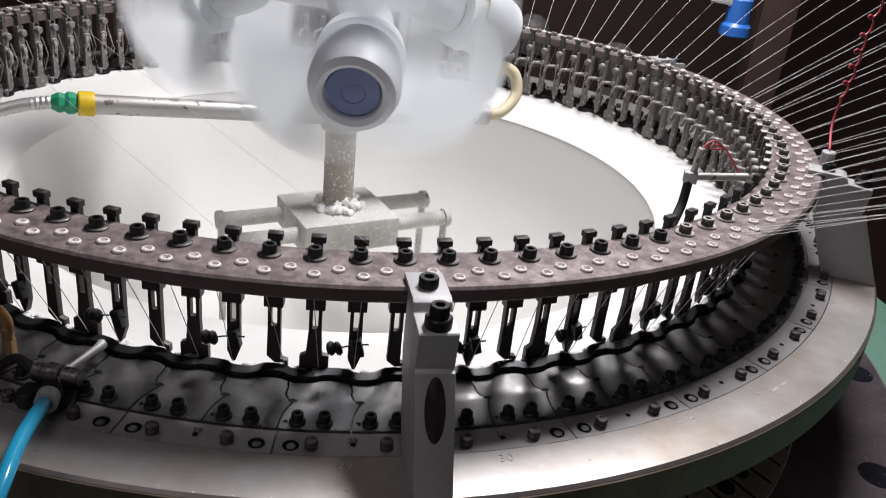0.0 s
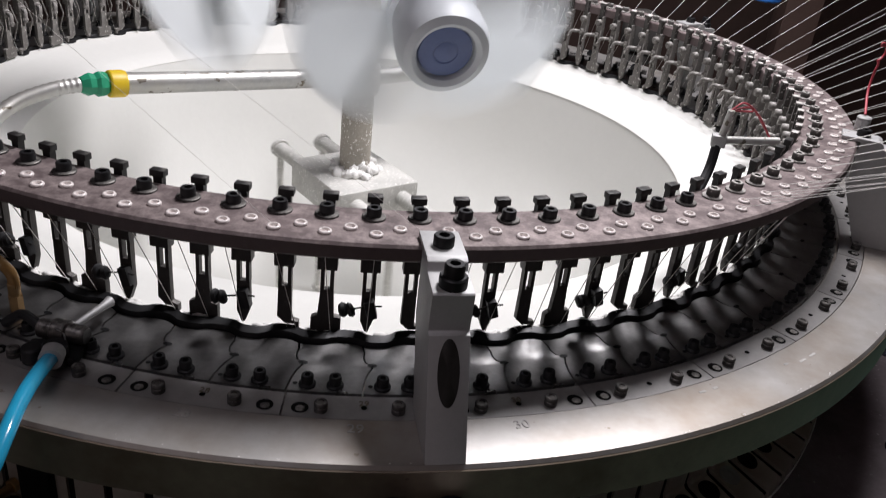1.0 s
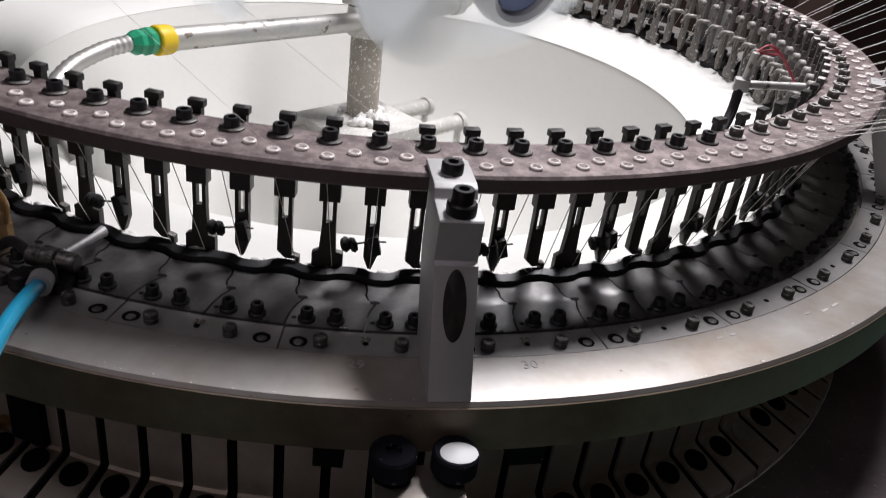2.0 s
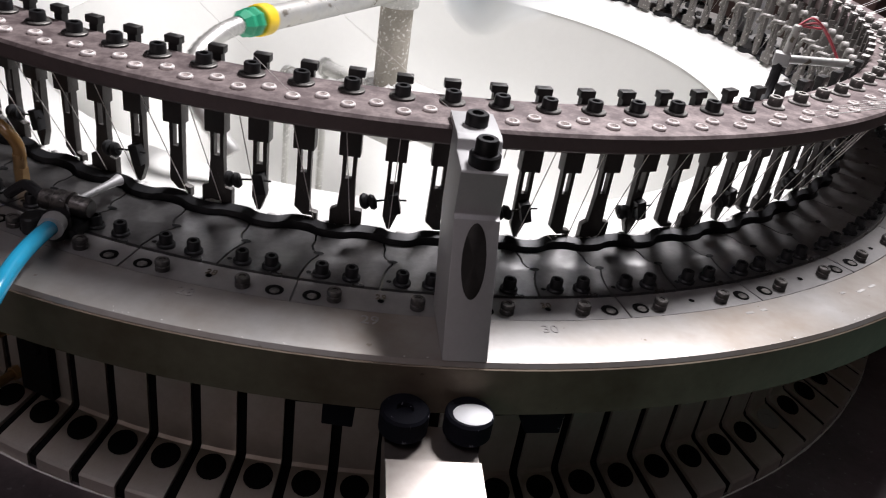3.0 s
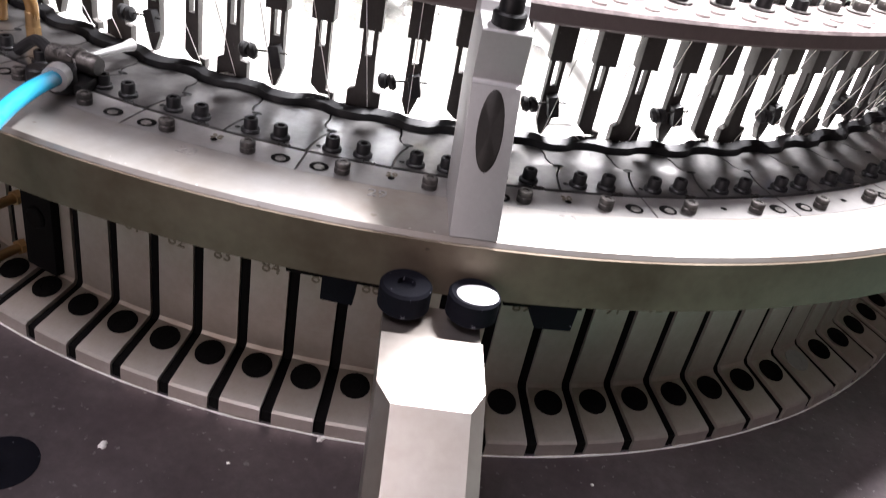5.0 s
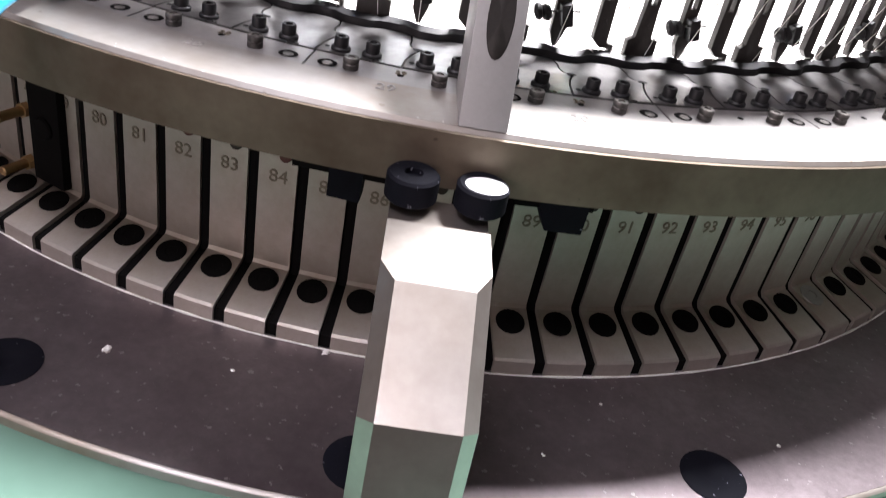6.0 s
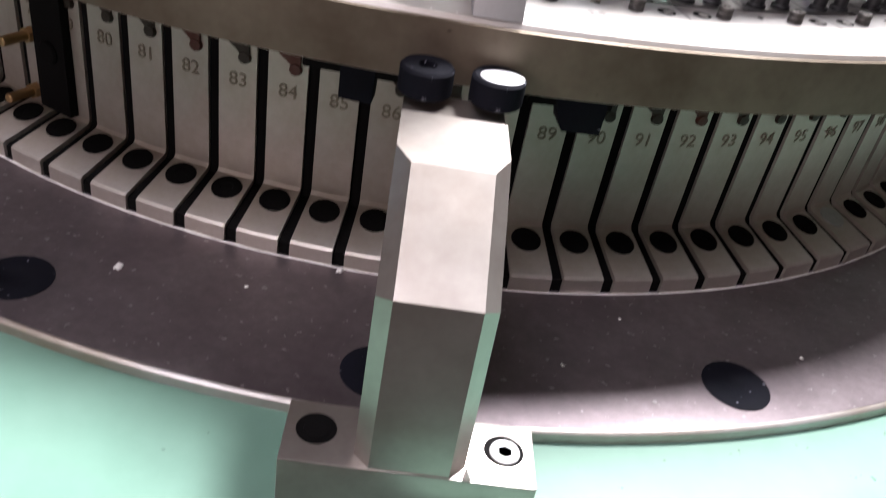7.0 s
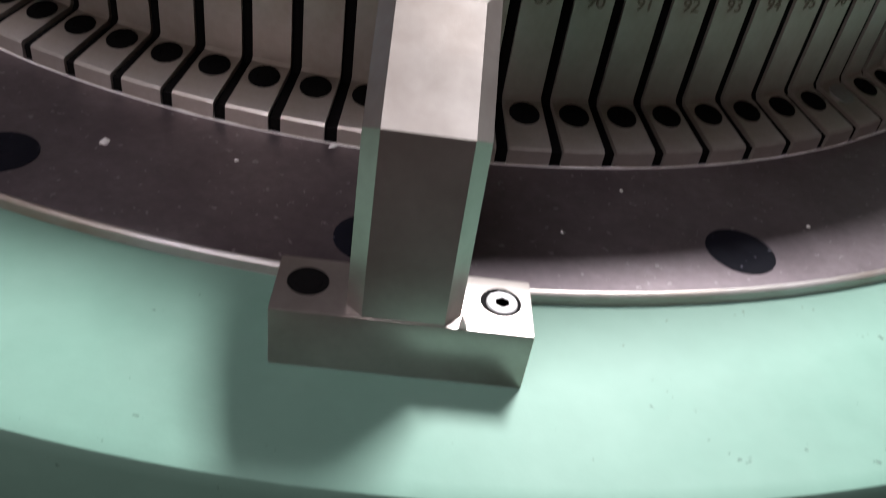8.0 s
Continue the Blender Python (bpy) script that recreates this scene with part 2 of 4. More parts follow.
def smooth_path(points, steps=8):
    """Catmull-Rom through the points."""
    p = [Vector(q) for q in points]
    p = [2 * p[0] - p[1], *p, 2 * p[-1] - p[-2]]
    out = []
    for i in range(1, len(p) - 2):
        for k in range(steps):
            t = k / steps
            a, b, c, d = p[i - 1], p[i], p[i + 1], p[i + 2]
            out.append(0.5 * (2 * b + (c - a) * t + (2 * a - 5 * b + 4 * c - d) * t * t + (3 * b - a - 3 * c + d) * t ** 3))
    return [*out, p[-2]]


def add_tube(bm, pts, r, seg=8):
    """A round tube along points; r is a number or one for each point."""
    pts = [Vector(q) for q in pts]
    side, rings = None, []
    for i, q in enumerate(pts):
        d = (pts[min(i + 1, len(pts) - 1)] - pts[max(i - 1, 0)]).normalized()
        ref = side if side else (Vector((0, 0, 1)) if abs(d.z) < 0.9 else Vector((1, 0, 0)))
        side = (ref - d * ref.dot(d)).normalized()
        up = d.cross(side)
        rr = r[i] if isinstance(r, (list, tuple)) else r
        rings.append([bm.verts.new(q + rr * (math.cos(a) * side + math.sin(a) * up)) for a in (2 * math.pi * k / seg for k in range(seg))])
    for a, b in zip(rings, rings[1:]):
        for k in range(seg):
            bm.faces.new((a[k], a[(k + 1) % seg], b[(k + 1) % seg], b[k]))
    bm.faces.new(rings[0])
    bm.faces.new(rings[-1][::-1])


def socket_screw(bm, r, h, m, seg=14):
    """A socket head: bevelled rim and a sunk hexagon-like recess."""
    add_lathe(bm, [(r, 0), (r, h * 0.86), (r * 0.9, h), (r * 0.52, h), (r * 0.5, h * 0.45), (0.0, h * 0.42)], seg, m)


# ---- the hall around the machine ----
def hall():
    bm = bmesh.new()
    add_box(bm, 8, 8, 0.1, pose(0, 1, -1.25))
    tagged(finish("floor", bm, FLOOR), "dark dusty concrete floor of the mill", "floor", kind="structure")
    bm = bmesh.new()
    add_box(bm, 8, 8, 0.1, pose(0, 1, 2.85))
    tagged(finish("ceiling", bm, CEILING), "dim grey painted ceiling", "ceiling", kind="structure")
    for nm, sx, sy, x, y in (("wall_north", 8, 0.1, 0, 1.75), ("wall_south", 8, 0.1, 0, -3.0), ("wall_east", 0.1, 4.64, 2.2, -0.62), ("wall_west", 0.1, 4.64, -3.0, -0.62)):
        bm = bmesh.new()
        add_box(bm, sx, sy, 4.0, pose(x, y, 0.8))
        tagged(finish(nm, bm, DARK_WALL), "dark brown unlit partition wall", "wall", kind="structure")


hall()

# ---- machine bed: green ring, dark plate, cam sections ----
FEEDERS = 105
BROWN_PIN = material("brown_pin", (0.03, 0.02, 0.014), 0.5, 0.2, 0.3, 150)
STEP = 360 / FEEDERS
RED_PIN = material("dull_red_pin", (0.085, 0.026, 0.018), 0.5, 0.1, 0.3, 150)


def bed():
    t = thing("machine_bed", "green painted round machine bed", "machine bed")
    bm = bmesh.new()
    add_lathe(bm, [(0.59, -0.19), (0.59, -0.1495), (0.694, -0.1495), (0.7, -0.1515), (0.703, -0.156), (0.703, -0.24), (0.69, -0.25), (0.69, -0.19)], 256, closed=True)
    part("bed_ring", bm, GREEN, t)
    bm = bmesh.new()
    add_lathe(bm, [(0.4, -1.2), (0.62, -1.2), (0.62, -0.18), (0.4, -0.18)], 128, closed=True)
    part("base_drum", bm, RUBBER, t)
    return t


bed()


def plate():
    t = thing("base_plate_ring", "worn dark steel plate ring with black socket screws, pale scuffs", "plate ring")
    bm = bmesh.new()
    add_lathe(bm, [(0.43, -0.16), (0.43, -0.1435), (0.5972, -0.1435), (0.5972, -0.16)], 256, closed=True)
    part("plate", bm, DARK_PLATE, t)
    # Paler steel than the plate puts the bevel's highlight stripe into its colour.
    bm = bmesh.new()
    add_lathe(bm, [(0.5974, -0.16), (0.5974, -0.1436), (0.599, -0.1438), (0.6, -0.1447), (0.6003, -0.1465), (0.6003, -0.16)], 256, closed=True)
    part("bevelled_rim", bm, STEEL, t, "worn bevelled rim, highlight in its paler steel")
    for k in range(20):
        bm = bmesh.new()
        add_lathe(bm, [(0.0172, 0.0), (0.0172, 0.0005), (0.0164, 0.0007), (0.0058, 0.0008), (0.0052, 0.0004), (0, 0.0003)], 24, polar(0.5725, 10.8 + 18 * k, -0.1435))
        part("screw", bm, SCREW_NAVY, t)


plate()


def text_mesh(body, size, depth=0.0002):
    """The built-in font as a mesh, in the xy plane, centred."""
    cu = bpy.data.curves.new("lettering", "FONT")
    cu.body, cu.size, cu.align_x, cu.align_y, cu.extrude, cu.resolution_u = body, size, "CENTER", "CENTER", depth, 3
    ob = bpy.data.objects.new("lettering", cu)
    scene.collection.objects.link(ob)
    mesh = bpy.data.meshes.new_from_object(ob.evaluated_get(bpy.context.evaluated_depsgraph_get()))
    bpy.data.objects.remove(ob)
    return mesh


def lettering(body, size, mat, m, parent, name="number"):
    mesh = text_mesh(body, size)
    mesh.materials.clear()
    mesh.materials.append(mat)
    ob = new(name, mesh)
    ob.parent, ob.matrix_basis = parent, m
    return ob


def cam_sections():
    first = -8.10 - 81 * STEP
    half = STEP * 0.388
    t = thing("cam_section", "satin steel cam section with number and black screw", "cam section", "cam sections round the cylinder")
    bm = bmesh.new()
    add_sector(bm, [(0.44, -0.1435), (0.498, -0.1435), (0.498, -0.1345), (0.4965, -0.1332), (0.4625, -0.1242), (0.461, -0.1222), (0.461, -0.012), (0.44, -0.012)], -half, half, 2)
    part("body", bm, CAM_STEEL, t, smooth=20)
    bm = bmesh.new()
    add_lathe(bm, [(0.0086, 0.0), (0.0084, 0.0006), (0.0036, 0.0007), (0.0033, 0.0004), (0, 0.0004)], 18, pose(0, -0.4722, -0.1267, 14.6))
    part("screw", bm, HOLE_BLACK, t, "black oxide socket screw")
    bm = bmesh.new()
    add_lathe(bm, [(0.0036, 0), (0.0031, 0.0022), (0.0, 0.0026)], 12, pose(0.0042, -0.461, -0.053, 90))
    part("pin", bm, BROWN_PIN, t, "small brown pin")
    bm = bmesh.new()
    add_prism(bm, [(-0.0095, -0.0375), (0.0068, -0.0375), (0.0068, -0.0505), (0.0035, -0.0535), (-0.0002, -0.0495), (-0.0095, -0.0425)], -0.4626, -0.4605, bevel=0.0004)
    part("cam_lever", bm, BROWN_PIN, t, "oily brown lever tip")
    t.matrix_basis = at(first + STEP)
    made = {1: t}
    for k in range(2, FEEDERS + 1):
        made[k] = copy_thing(t, at(first + k * STEP))
    for k in (82, 84, 92):
        for o in made[k].children:
            if o.name.startswith(("pin", "cam_lever")):
                o.data = o.data.copy()
                o.data.materials[0] = RED_PIN
    for o in made[97].children:
        if o.name.startswith("screw"):
            o.data = o.data.copy()
            o.data.materials[0] = SEG_STEEL
    for k in range(78, 100):
        lettering(str(k), 0.0108, INK, pose(0.0005, -0.4613, -0.0665, 90), made[k])


cam_sections()


def lint_line():
    bm = bmesh.new()
    pts = []
    for k in range(721):
        a = radians(k * 0.5)
        r = 0.4987 + 0.0004 * noise.noise(Vector((k * 0.13, 0, 0)))
        pts.append((r * math.sin(a), -r * math.cos(a), -0.1432))
    add_tube(bm, pts, [0.00085 * (0.6 + 0.9 * abs(noise.noise(Vector((0, k * 0.21, 3))))) for k in range(721)], 5)
    tagged(finish("lint_line", bm, FLUFF, smooth=80), "thin white line of lint along the cam sections", "lint", kind="stuff")


lint_line()


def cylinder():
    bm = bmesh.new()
    # Brought out almost flush, so its black paints shade into the cam section gaps.
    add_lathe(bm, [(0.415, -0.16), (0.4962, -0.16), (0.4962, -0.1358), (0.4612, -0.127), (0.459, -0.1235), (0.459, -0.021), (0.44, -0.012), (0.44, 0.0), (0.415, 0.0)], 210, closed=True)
    tagged(finish("needle_cylinder", bm, HOLE_BLACK, smooth=40), "black needle cylinder, filling the cam gaps with painted shade", "cylinder")


cylinder()


# ---- lower ring with its segments ----
SEG0 = 4.22
SEG = 360 / 35


def sinker_ring():
    t = thing("sinker_ring", "wide ground steel ring carrying numbered segments", "machine ring")
    bm = bmesh.new()
    add_lathe(bm, [(0.445, -0.02), (0.522, -0.02), (0.524, -0.018), (0.5245, 0.0085), (0.523, 0.0105), (0.4892, 0.0105), (0.4892, 0.006), (0.445, 0.006)], 256, closed=True)
    part("ring_body", bm, STEEL, t, smooth=30)
    bm = bmesh.new()
    add_lathe(bm, [(0.5243, -0.0188), (0.5254, -0.0184), (0.5254, 0.0078), (0.5243, 0.0084)], 256, closed=True)
    part("outer_rim", bm, RIM_STEEL, t, "brown stained outer rim", smooth=30)
    for k, n in ((-1, "28"), (0, "29"), (1, "30")):
        lettering(n, 0.0058, INK, at(SEG0 + (k + 0.5) * SEG) @ pose(0, -0.4755, 0.0104), t)
        lettering(n, 0.0092, PALE_INK, at(SEG0 + (k + 0.45) * SEG) @ pose(0, -0.4965, 0.01065), t)
    for k, (th, r, w) in enumerate(((41.6, 0.5, 0.004), (43.2, 0.5035, 0.007), (44.6, 0.5035, 0.007), (33.0, 0.4965, 0.005), (34.2, 0.4965, 0.004))):
        bm = bmesh.new()
        add_box(bm, w, 0.0018, 0.0002, polar(r, th, 0.0106))
        part("faint_marking", bm, PALE_INK, t)
    return t


SINKER_RING = sinker_ring()


def segments():
    bm = bmesh.new()
    add_sector(bm, [(0.4691, 0.0062), (0.4885, 0.0062), (0.4885, 0.0102), (0.4691, 0.0102)], 0.06, SEG - 0.06, 6)
    t = part("ring_segment", bm, SEG_STEEL, SINKER_RING, smooth=20)
    for th in (2.42, 7.3):
        bm = bmesh.new()
        add_lathe(bm, [(0.0037, 0), (0.0037, 0.0024), (0.0033, 0.0028), (0.0037, 0.0032), (0.0037, 0.005), (0.0033, 0.0056), (0.0018, 0.0056), (0.0017, 0.005), (0, 0.005)], 14, polar(0.4818, th, 0.0102))
        part("screw", bm, WORN_SCREW, t)
    # Flat black discs paint the shade of the holes, a paler disc their floor.
    for th in (1.1, SEG - 1.1):
        bm = bmesh.new()
        add_lathe(bm, [(0.0046, 0.0002), (0.0044, 0.0003), (0, 0.0003)], 18, polar(0.481, th, 0.0102))
        hole = part("countersunk_hole", bm, HOLE_BLACK, t)
        bm = bmesh.new()
        add_lathe(bm, [(0.0026, 0.0004), (0.0024, 0.0006), (0.0, 0.0006)], 16, polar(0.4819, th + 0.03, 0.0102))
        part("countersink", bm, WORN_SCREW, hole)
    bm = bmesh.new()
    add_lathe(bm, [(0.0017, 0.0003), (0, 0.0003)], 12, polar(0.479, SEG / 2, 0.0102))
    part("small_hole", bm, HOLE_BLACK, t)
    t.matrix_basis = at(SEG0)
    for k in range(1, 35):
        copy_thing(t, at(SEG0 + k * SEG))


segments()


SEAM = (-0.1, 0.02, -0.05, 0.12, 0.62, 0.6, 0.3, 0.05, -0.1)


def sinker_caps():
    """Scalloped dark plates between the segments and the knitting edge, two for each segment."""
    w = SEG / 2
    bm = bmesh.new()
    rows = []
    n = 20
    for k in range(n + 1):
        u = k / n
        th = radians(0.07 + (w - 0.14) * u)
        inner = 0.4205 + 0.002 * math.tanh(1.6 * math.cos(2 * math.pi * (u - 0.2)))
        line = []
        for j, v in enumerate((0.0, 0.14, 0.26, 0.36, 0.42, 0.47, 0.58, 0.75, 1.0)):
            r = inner + (0.4667 - inner) * v
            shift = SEAM[j]
            dish = -0.0012 * math.sin(math.pi * v) * math.sin(math.pi * u) ** 2 * (v < 0.8)
            z = 0.0102 + dish
            a = th + radians(shift)
            line.append((r * math.sin(a), -r * math.cos(a), z))
        rows.append(line)
    top = [[bm.verts.new(p) for p in line] for line in rows]
    low = [[bm.verts.new((p[0], p[1], 0.004)) for j, p in enumerate(line)] for line in rows]
    m = len(rows[0])
    for k in range(n):
        for j in range(m - 1):
            bm.faces.new((top[k][j], top[k + 1][j], top[k + 1][j + 1], top[k][j + 1]))
        bm.faces.new((top[k][0], low[k][0], low[k + 1][0], top[k + 1][0]))
        bm.faces.new((top[k][-1], top[k + 1][-1], low[k + 1][-1], low[k][-1]))
    for e in (0, n):
        for j in range(m - 1):
            bm.faces.new((top[e][j], top[e][j + 1], low[e][j + 1], low[e][j]))
    t = part("sinker_cap", bm, PLATE_STEEL, SINKER_RING, "dark polished scalloped plate", smooth=50)
    for th in (1.25, 3.15):
        bm = bmesh.new()
        add_cyl(bm, 0.0048, 0.0022, polar(0.4605, th, 0.0098), 14, 0.0006)
        socket_screw(bm, 0.0035, 0.0052, polar(0.4605, th, 0.0118))
        part("screw", bm, BLACK_STEEL, t)
    bm = bmesh.new()
    add_lathe(bm, [(0.0017, 0.0), (0, 0.0)], 10, polar(0.4405, 0.6, 0.0105) @ Matrix.Diagonal((1.7, 1, 1, 1)))
    part("notch", bm, RUBBER, t)
    bm = bmesh.new()
    add_lathe(bm, [(0.0014, 0.0), (0, 0.0)], 10, polar(0.4605, 0.42, 0.0106))
    part("pin_hole", bm, RUBBER, t)
    t.matrix_basis = at(SEG0)
    for k in range(1, 70):
        copy_thing(t, at(SEG0 + k * w))


sinker_caps()


def knit_edge():
    """The dark wavy lip and the lint along the knitting edge."""
    for nm, mat, r0, r1, z0, amp, label in (("wavy_lip", BLACK_STEEL, 0.412, 0.4188, 0.0128, 0.0025, "black wavy lip along the knitting edge"),):
        bm = bmesh.new()
        n = 35 * 2 * 12
        prev, firsts = None, None
        for k in range(n):
            a = 2 * math.pi * k / n + radians(SEG0)
            u = (k % 12) / 12
            wob = amp * (1.25 if k // 12 % 2 else 0.75) * math.tanh(1.7 * math.cos(2 * math.pi * (u - 0.2))) + 0.0009 * noise.noise(Vector((9 * math.cos(a), 9 * math.sin(a), 0)))
            pts = [(r0 + wob, z0 - 0.008), (r1 + wob, z0 - 0.008), (r1 + wob, z0 + 0.001), (r0 + 0.0012 + wob, z0 + 0.0025), (r0 + wob, z0 + 0.001)]
            ring = [bm.verts.new((r * math.sin(a), -r * math.cos(a), z)) for r, z in pts]
            if prev:
                for i in range(5):
                    bm.faces.new((prev[i], ring[i], ring[(i + 1) % 5], prev[(i + 1) % 5]))
            else:
                firsts = ring
            prev = ring
        for i in range(5):
            bm.faces.new((prev[i], firsts[i], firsts[(i + 1) % 5], prev[(i + 1) % 5]))
        part(nm, bm, mat, SINKER_RING, label, smooth=40)


knit_edge()


def fabric():
    t = thing("knitted_fabric", "white knitted fabric sagging like a bowl inside the cylinder", "fabric")
    bm = bmesh.new()
    add_lathe(bm, [(0.4128, 0.0115), (0.408, 0.009), (0.395, 0.006), (0.36, 0.0), (0.338, -0.004), (0.331, -0.01), (0.334, -0.013), (0.339, -0.008), (0.36, -0.004), (0.395, 0.002), (0.408, 0.006), (0.4128, 0.0085)], 180, closed=True)
    part("fabric_rim", bm, FABRIC, t, "bright flat rim of fresh fabric", smooth=60)
    bm = bmesh.new()
    add_lathe(bm, [(0.3315, -0.0105), (0.318, -0.09), (0.28, -0.2), (0.18, -0.27), (0.02, -0.29), (0.02, -0.293), (0.181, -0.273), (0.282, -0.203), (0.321, -0.093), (0.3335, -0.0125)], 180, closed=True)
    part("fabric_bowl", bm, FABRIC, t, smooth=60)


fabric()


# ---- upper yarn ring and its feeders ----
def yarn_ring():
    t = thing("yarn_guide_ring", "dusty dark brown steel ring with white yarn eyelets", "machine ring")
    bm = bmesh.new()
    add_lathe(bm, [(0.412, 0.087), (0.455, 0.087), (0.4565, 0.0885), (0.4565, 0.0955), (0.455, 0.097), (0.413, 0.097), (0.412, 0.096)], 256, closed=True)
    part("ring_body", bm, RING_BROWN, t, smooth=30)
    prof = [(0.002, 0.0002), (0.0035, 0.0002), (0.0038, 0.001), (0.0032, 0.0018), (0.0025, 0.0018), (0.0021, 0.001)]
    bm = bmesh.new()
    add_lathe(bm, prof, 14, closed=True)
    add_lathe(bm, [(0.00225, 0.0003), (0.0, 0.00035)], 14)
    eye = part("eyelet", bm, CERAMIC, t, "white ceramic eyelet", smooth=60)
    bm = bmesh.new()
    add_lathe(bm, [(0.0067, 0.0), (0.0067, 0.001), (0.0062, 0.0014), (0.0, 0.0014)], 18)
    washer = part("washer", bm, FEEDER_STEEL, t, "dusty steel washer")
    bm = bmesh.new()
    socket_screw(bm, 0.0042, 0.005, pose(0, 0, 0.0014))
    screw = part("screw", bm, BLACK_STEEL, t, "black socket screw")
    lint_mesh = {}
    for src, mat in ((washer, LINTED_FEEDER), (screw, LINTED_HEAD)):
        lint_mesh[src] = src.data.copy()
        lint_mesh[src].materials[0] = mat
    for k in range(FEEDERS):
        th = 2.62 + k * STEP
        for src, m in ((eye, polar(0.4455, th + 0.05, 0.0968)), (eye, polar(0.4385, th + 1.72, 0.0968)), (washer, polar(0.424, th - 0.1, 0.097)), (screw, polar(0.424, th - 0.1, 0.097))):
            o = src.copy() if k else (src if src.matrix_basis == Matrix() else src.copy())
            if o is not src:
                scene.collection.objects.link(o)
            o.matrix_basis = m
            if 38 < th < 310 and src in lint_mesh:
                o.data = lint_mesh[src]


yarn_ring()


def feeder(kind, linted):
    label = "lint-coated steel yarn feeder with guide stubs hanging from the ring" if linted else "slotted black steel yarn feeder hanging from the ring"
    t = thing("yarn_feeder", label, "yarn feeder", "yarn feeders round the ring")
    steel, head = (LINTED_FEEDER, LINTED_HEAD) if linted else (FEEDER_STEEL, HEAD_BLACK)
    y0, y1 = -0.4118, -0.4073
    mid = (y0 + y1) / 2
    # head above the ring and the neck beside its inner edge
    bm = bmesh.new()
    add_prism(bm, [(-0.0044, 0.1003), (0.0044, 0.1003), (0.0044, 0.1044), (-0.0044, 0.1044)], y0 - 0.001, y1, bevel=0.0006)
    add_prism(bm, [(-0.0026, 0.08), (0.0026, 0.08), (0.0026, 0.1005), (-0.0026, 0.1005)], y0, y1)
    part("head", bm, head, t)
    bm = bmesh.new()
    w = 0.0044 if linted else 0.0058
    add_prism(bm, [(-w, 0.057), (w, 0.057), (w, 0.0868), (-w, 0.0868)], y0 - 0.003, y1, bevel=0.0005)
    part("block", bm, steel, t)
    # slotted stem: two rails and the lower blade
    bm = bmesh.new()
    for s in (-1, 1):
        add_box(bm, 0.0021, 0.0042, 0.0165, pose(s * 0.0028, mid, 0.0495))
    if kind == 0:
        low = [(-0.0039, 0.0425), (0.0039, 0.0425), (0.0041, 0.024), (0.0008, 0.0145), (-0.0012, 0.0145), (-0.0041, 0.022)]
    elif kind == 1:
        low = [(-0.0039, 0.0425), (0.0039, 0.0425), (0.0041, 0.0195), (0.0085, 0.0185), (0.0085, 0.013), (0.006, 0.013), (0.006, 0.0165), (0.0005, 0.0165), (-0.0044, 0.021)]
    else:
        low = [(-0.0038, 0.0425), (0.0038, 0.0425), (0.0046, 0.024), (0.0088, 0.0235), (0.0088, 0.0128), (-0.009, 0.0128), (-0.009, 0.0225), (-0.0052, 0.0245)]
    add_prism(bm, low, y0 + 0.0002, y1 - 0.0002, bevel=0.0004)
    part("blade", bm, steel, t)
    if linted:
        # clamp screw, bent guide stub and its knob on the inner face
        bm = bmesh.new()
        add_cyl(bm, 0.0042, 0.006, pose(0.0, y1, 0.079, -90), 12, 0.001)
        part("clamp_screw", bm, steel, t)
        bm = bmesh.new()
        add_cyl(bm, 0.0042, 0.004, pose(0.0, y1, 0.062, -90, 0, -38), 12, 0.0008)
        add_tube(bm, smooth_path([(0.0, y1, 0.062), (0.006, y1 + 0.008, 0.062), (0.0095, y1 + 0.0125, 0.0615), (0.0115, y1 + 0.0135, 0.056)], 3), 0.0022, 10)
        part("guide_stub", bm, steel, t)
        bm = bmesh.new()
        add_lathe(bm, [(0.0, -0.002), (0.0026, -0.0014), (0.0033, 0.0), (0.0026, 0.0014), (0.0, 0.002)], 12, pose(0.0125, y1 + 0.014, 0.0545, 0, 65, 20))
        part("guide_knob", bm, steel, t)
        bm = bmesh.new()
        add_tube(bm, [(-0.005, y1 + 0.001, 0.07), (-0.0075, y1 + 0.006, 0.05), (-0.004, y1 + 0.002, 0.032)], 0.0009, 6)
        part("spring_wire", bm, steel, t)
    if kind == 0:
        bm = bmesh.new()
        add_tube(bm, smooth_path([(0.008, y0 - 0.004, 0.0355), (0.0, y0 - 0.003, 0.0345), (-0.008, y0 - 0.006, 0.0345)], 4), 0.0006, 6)
        part("wire", bm, head, t)
        bm = bmesh.new()
        for s in (-1, 1):
            add_lathe(bm, [(0.0, -0.0026), (0.0036, -0.0018), (0.0046, 0.0), (0.0036, 0.0018), (0.0, 0.0026)], 14, pose(-0.0125 + s * 0.0021, y0 - 0.006, 0.0335, 0, 70, 12 * s))
        part("pressure_pad", bm, RUBBER, t, "black round pad")
        bm = bmesh.new()
        add_box(bm, 0.006, 0.006, 0.012, pose(0.0016, y0 - 0.0025, 0.0325, 0, -14, 0), 0.0008)
        part("latch", bm, BLACK_STEEL, t)
    bm = bmesh.new()
    tip = {0: (0.0, y0 - 0.001, 0.015), 1: (0.0072, y0 - 0.001, 0.0155), 2: (0.003, y0 - 0.001, 0.0155)}[kind]
    add_tube(bm, [(0.0004, -0.4455, 0.0872), tip], 0.00026, 5)
    part("yarn", bm, YARN, t, "white yarn running down to the tip")
    return t


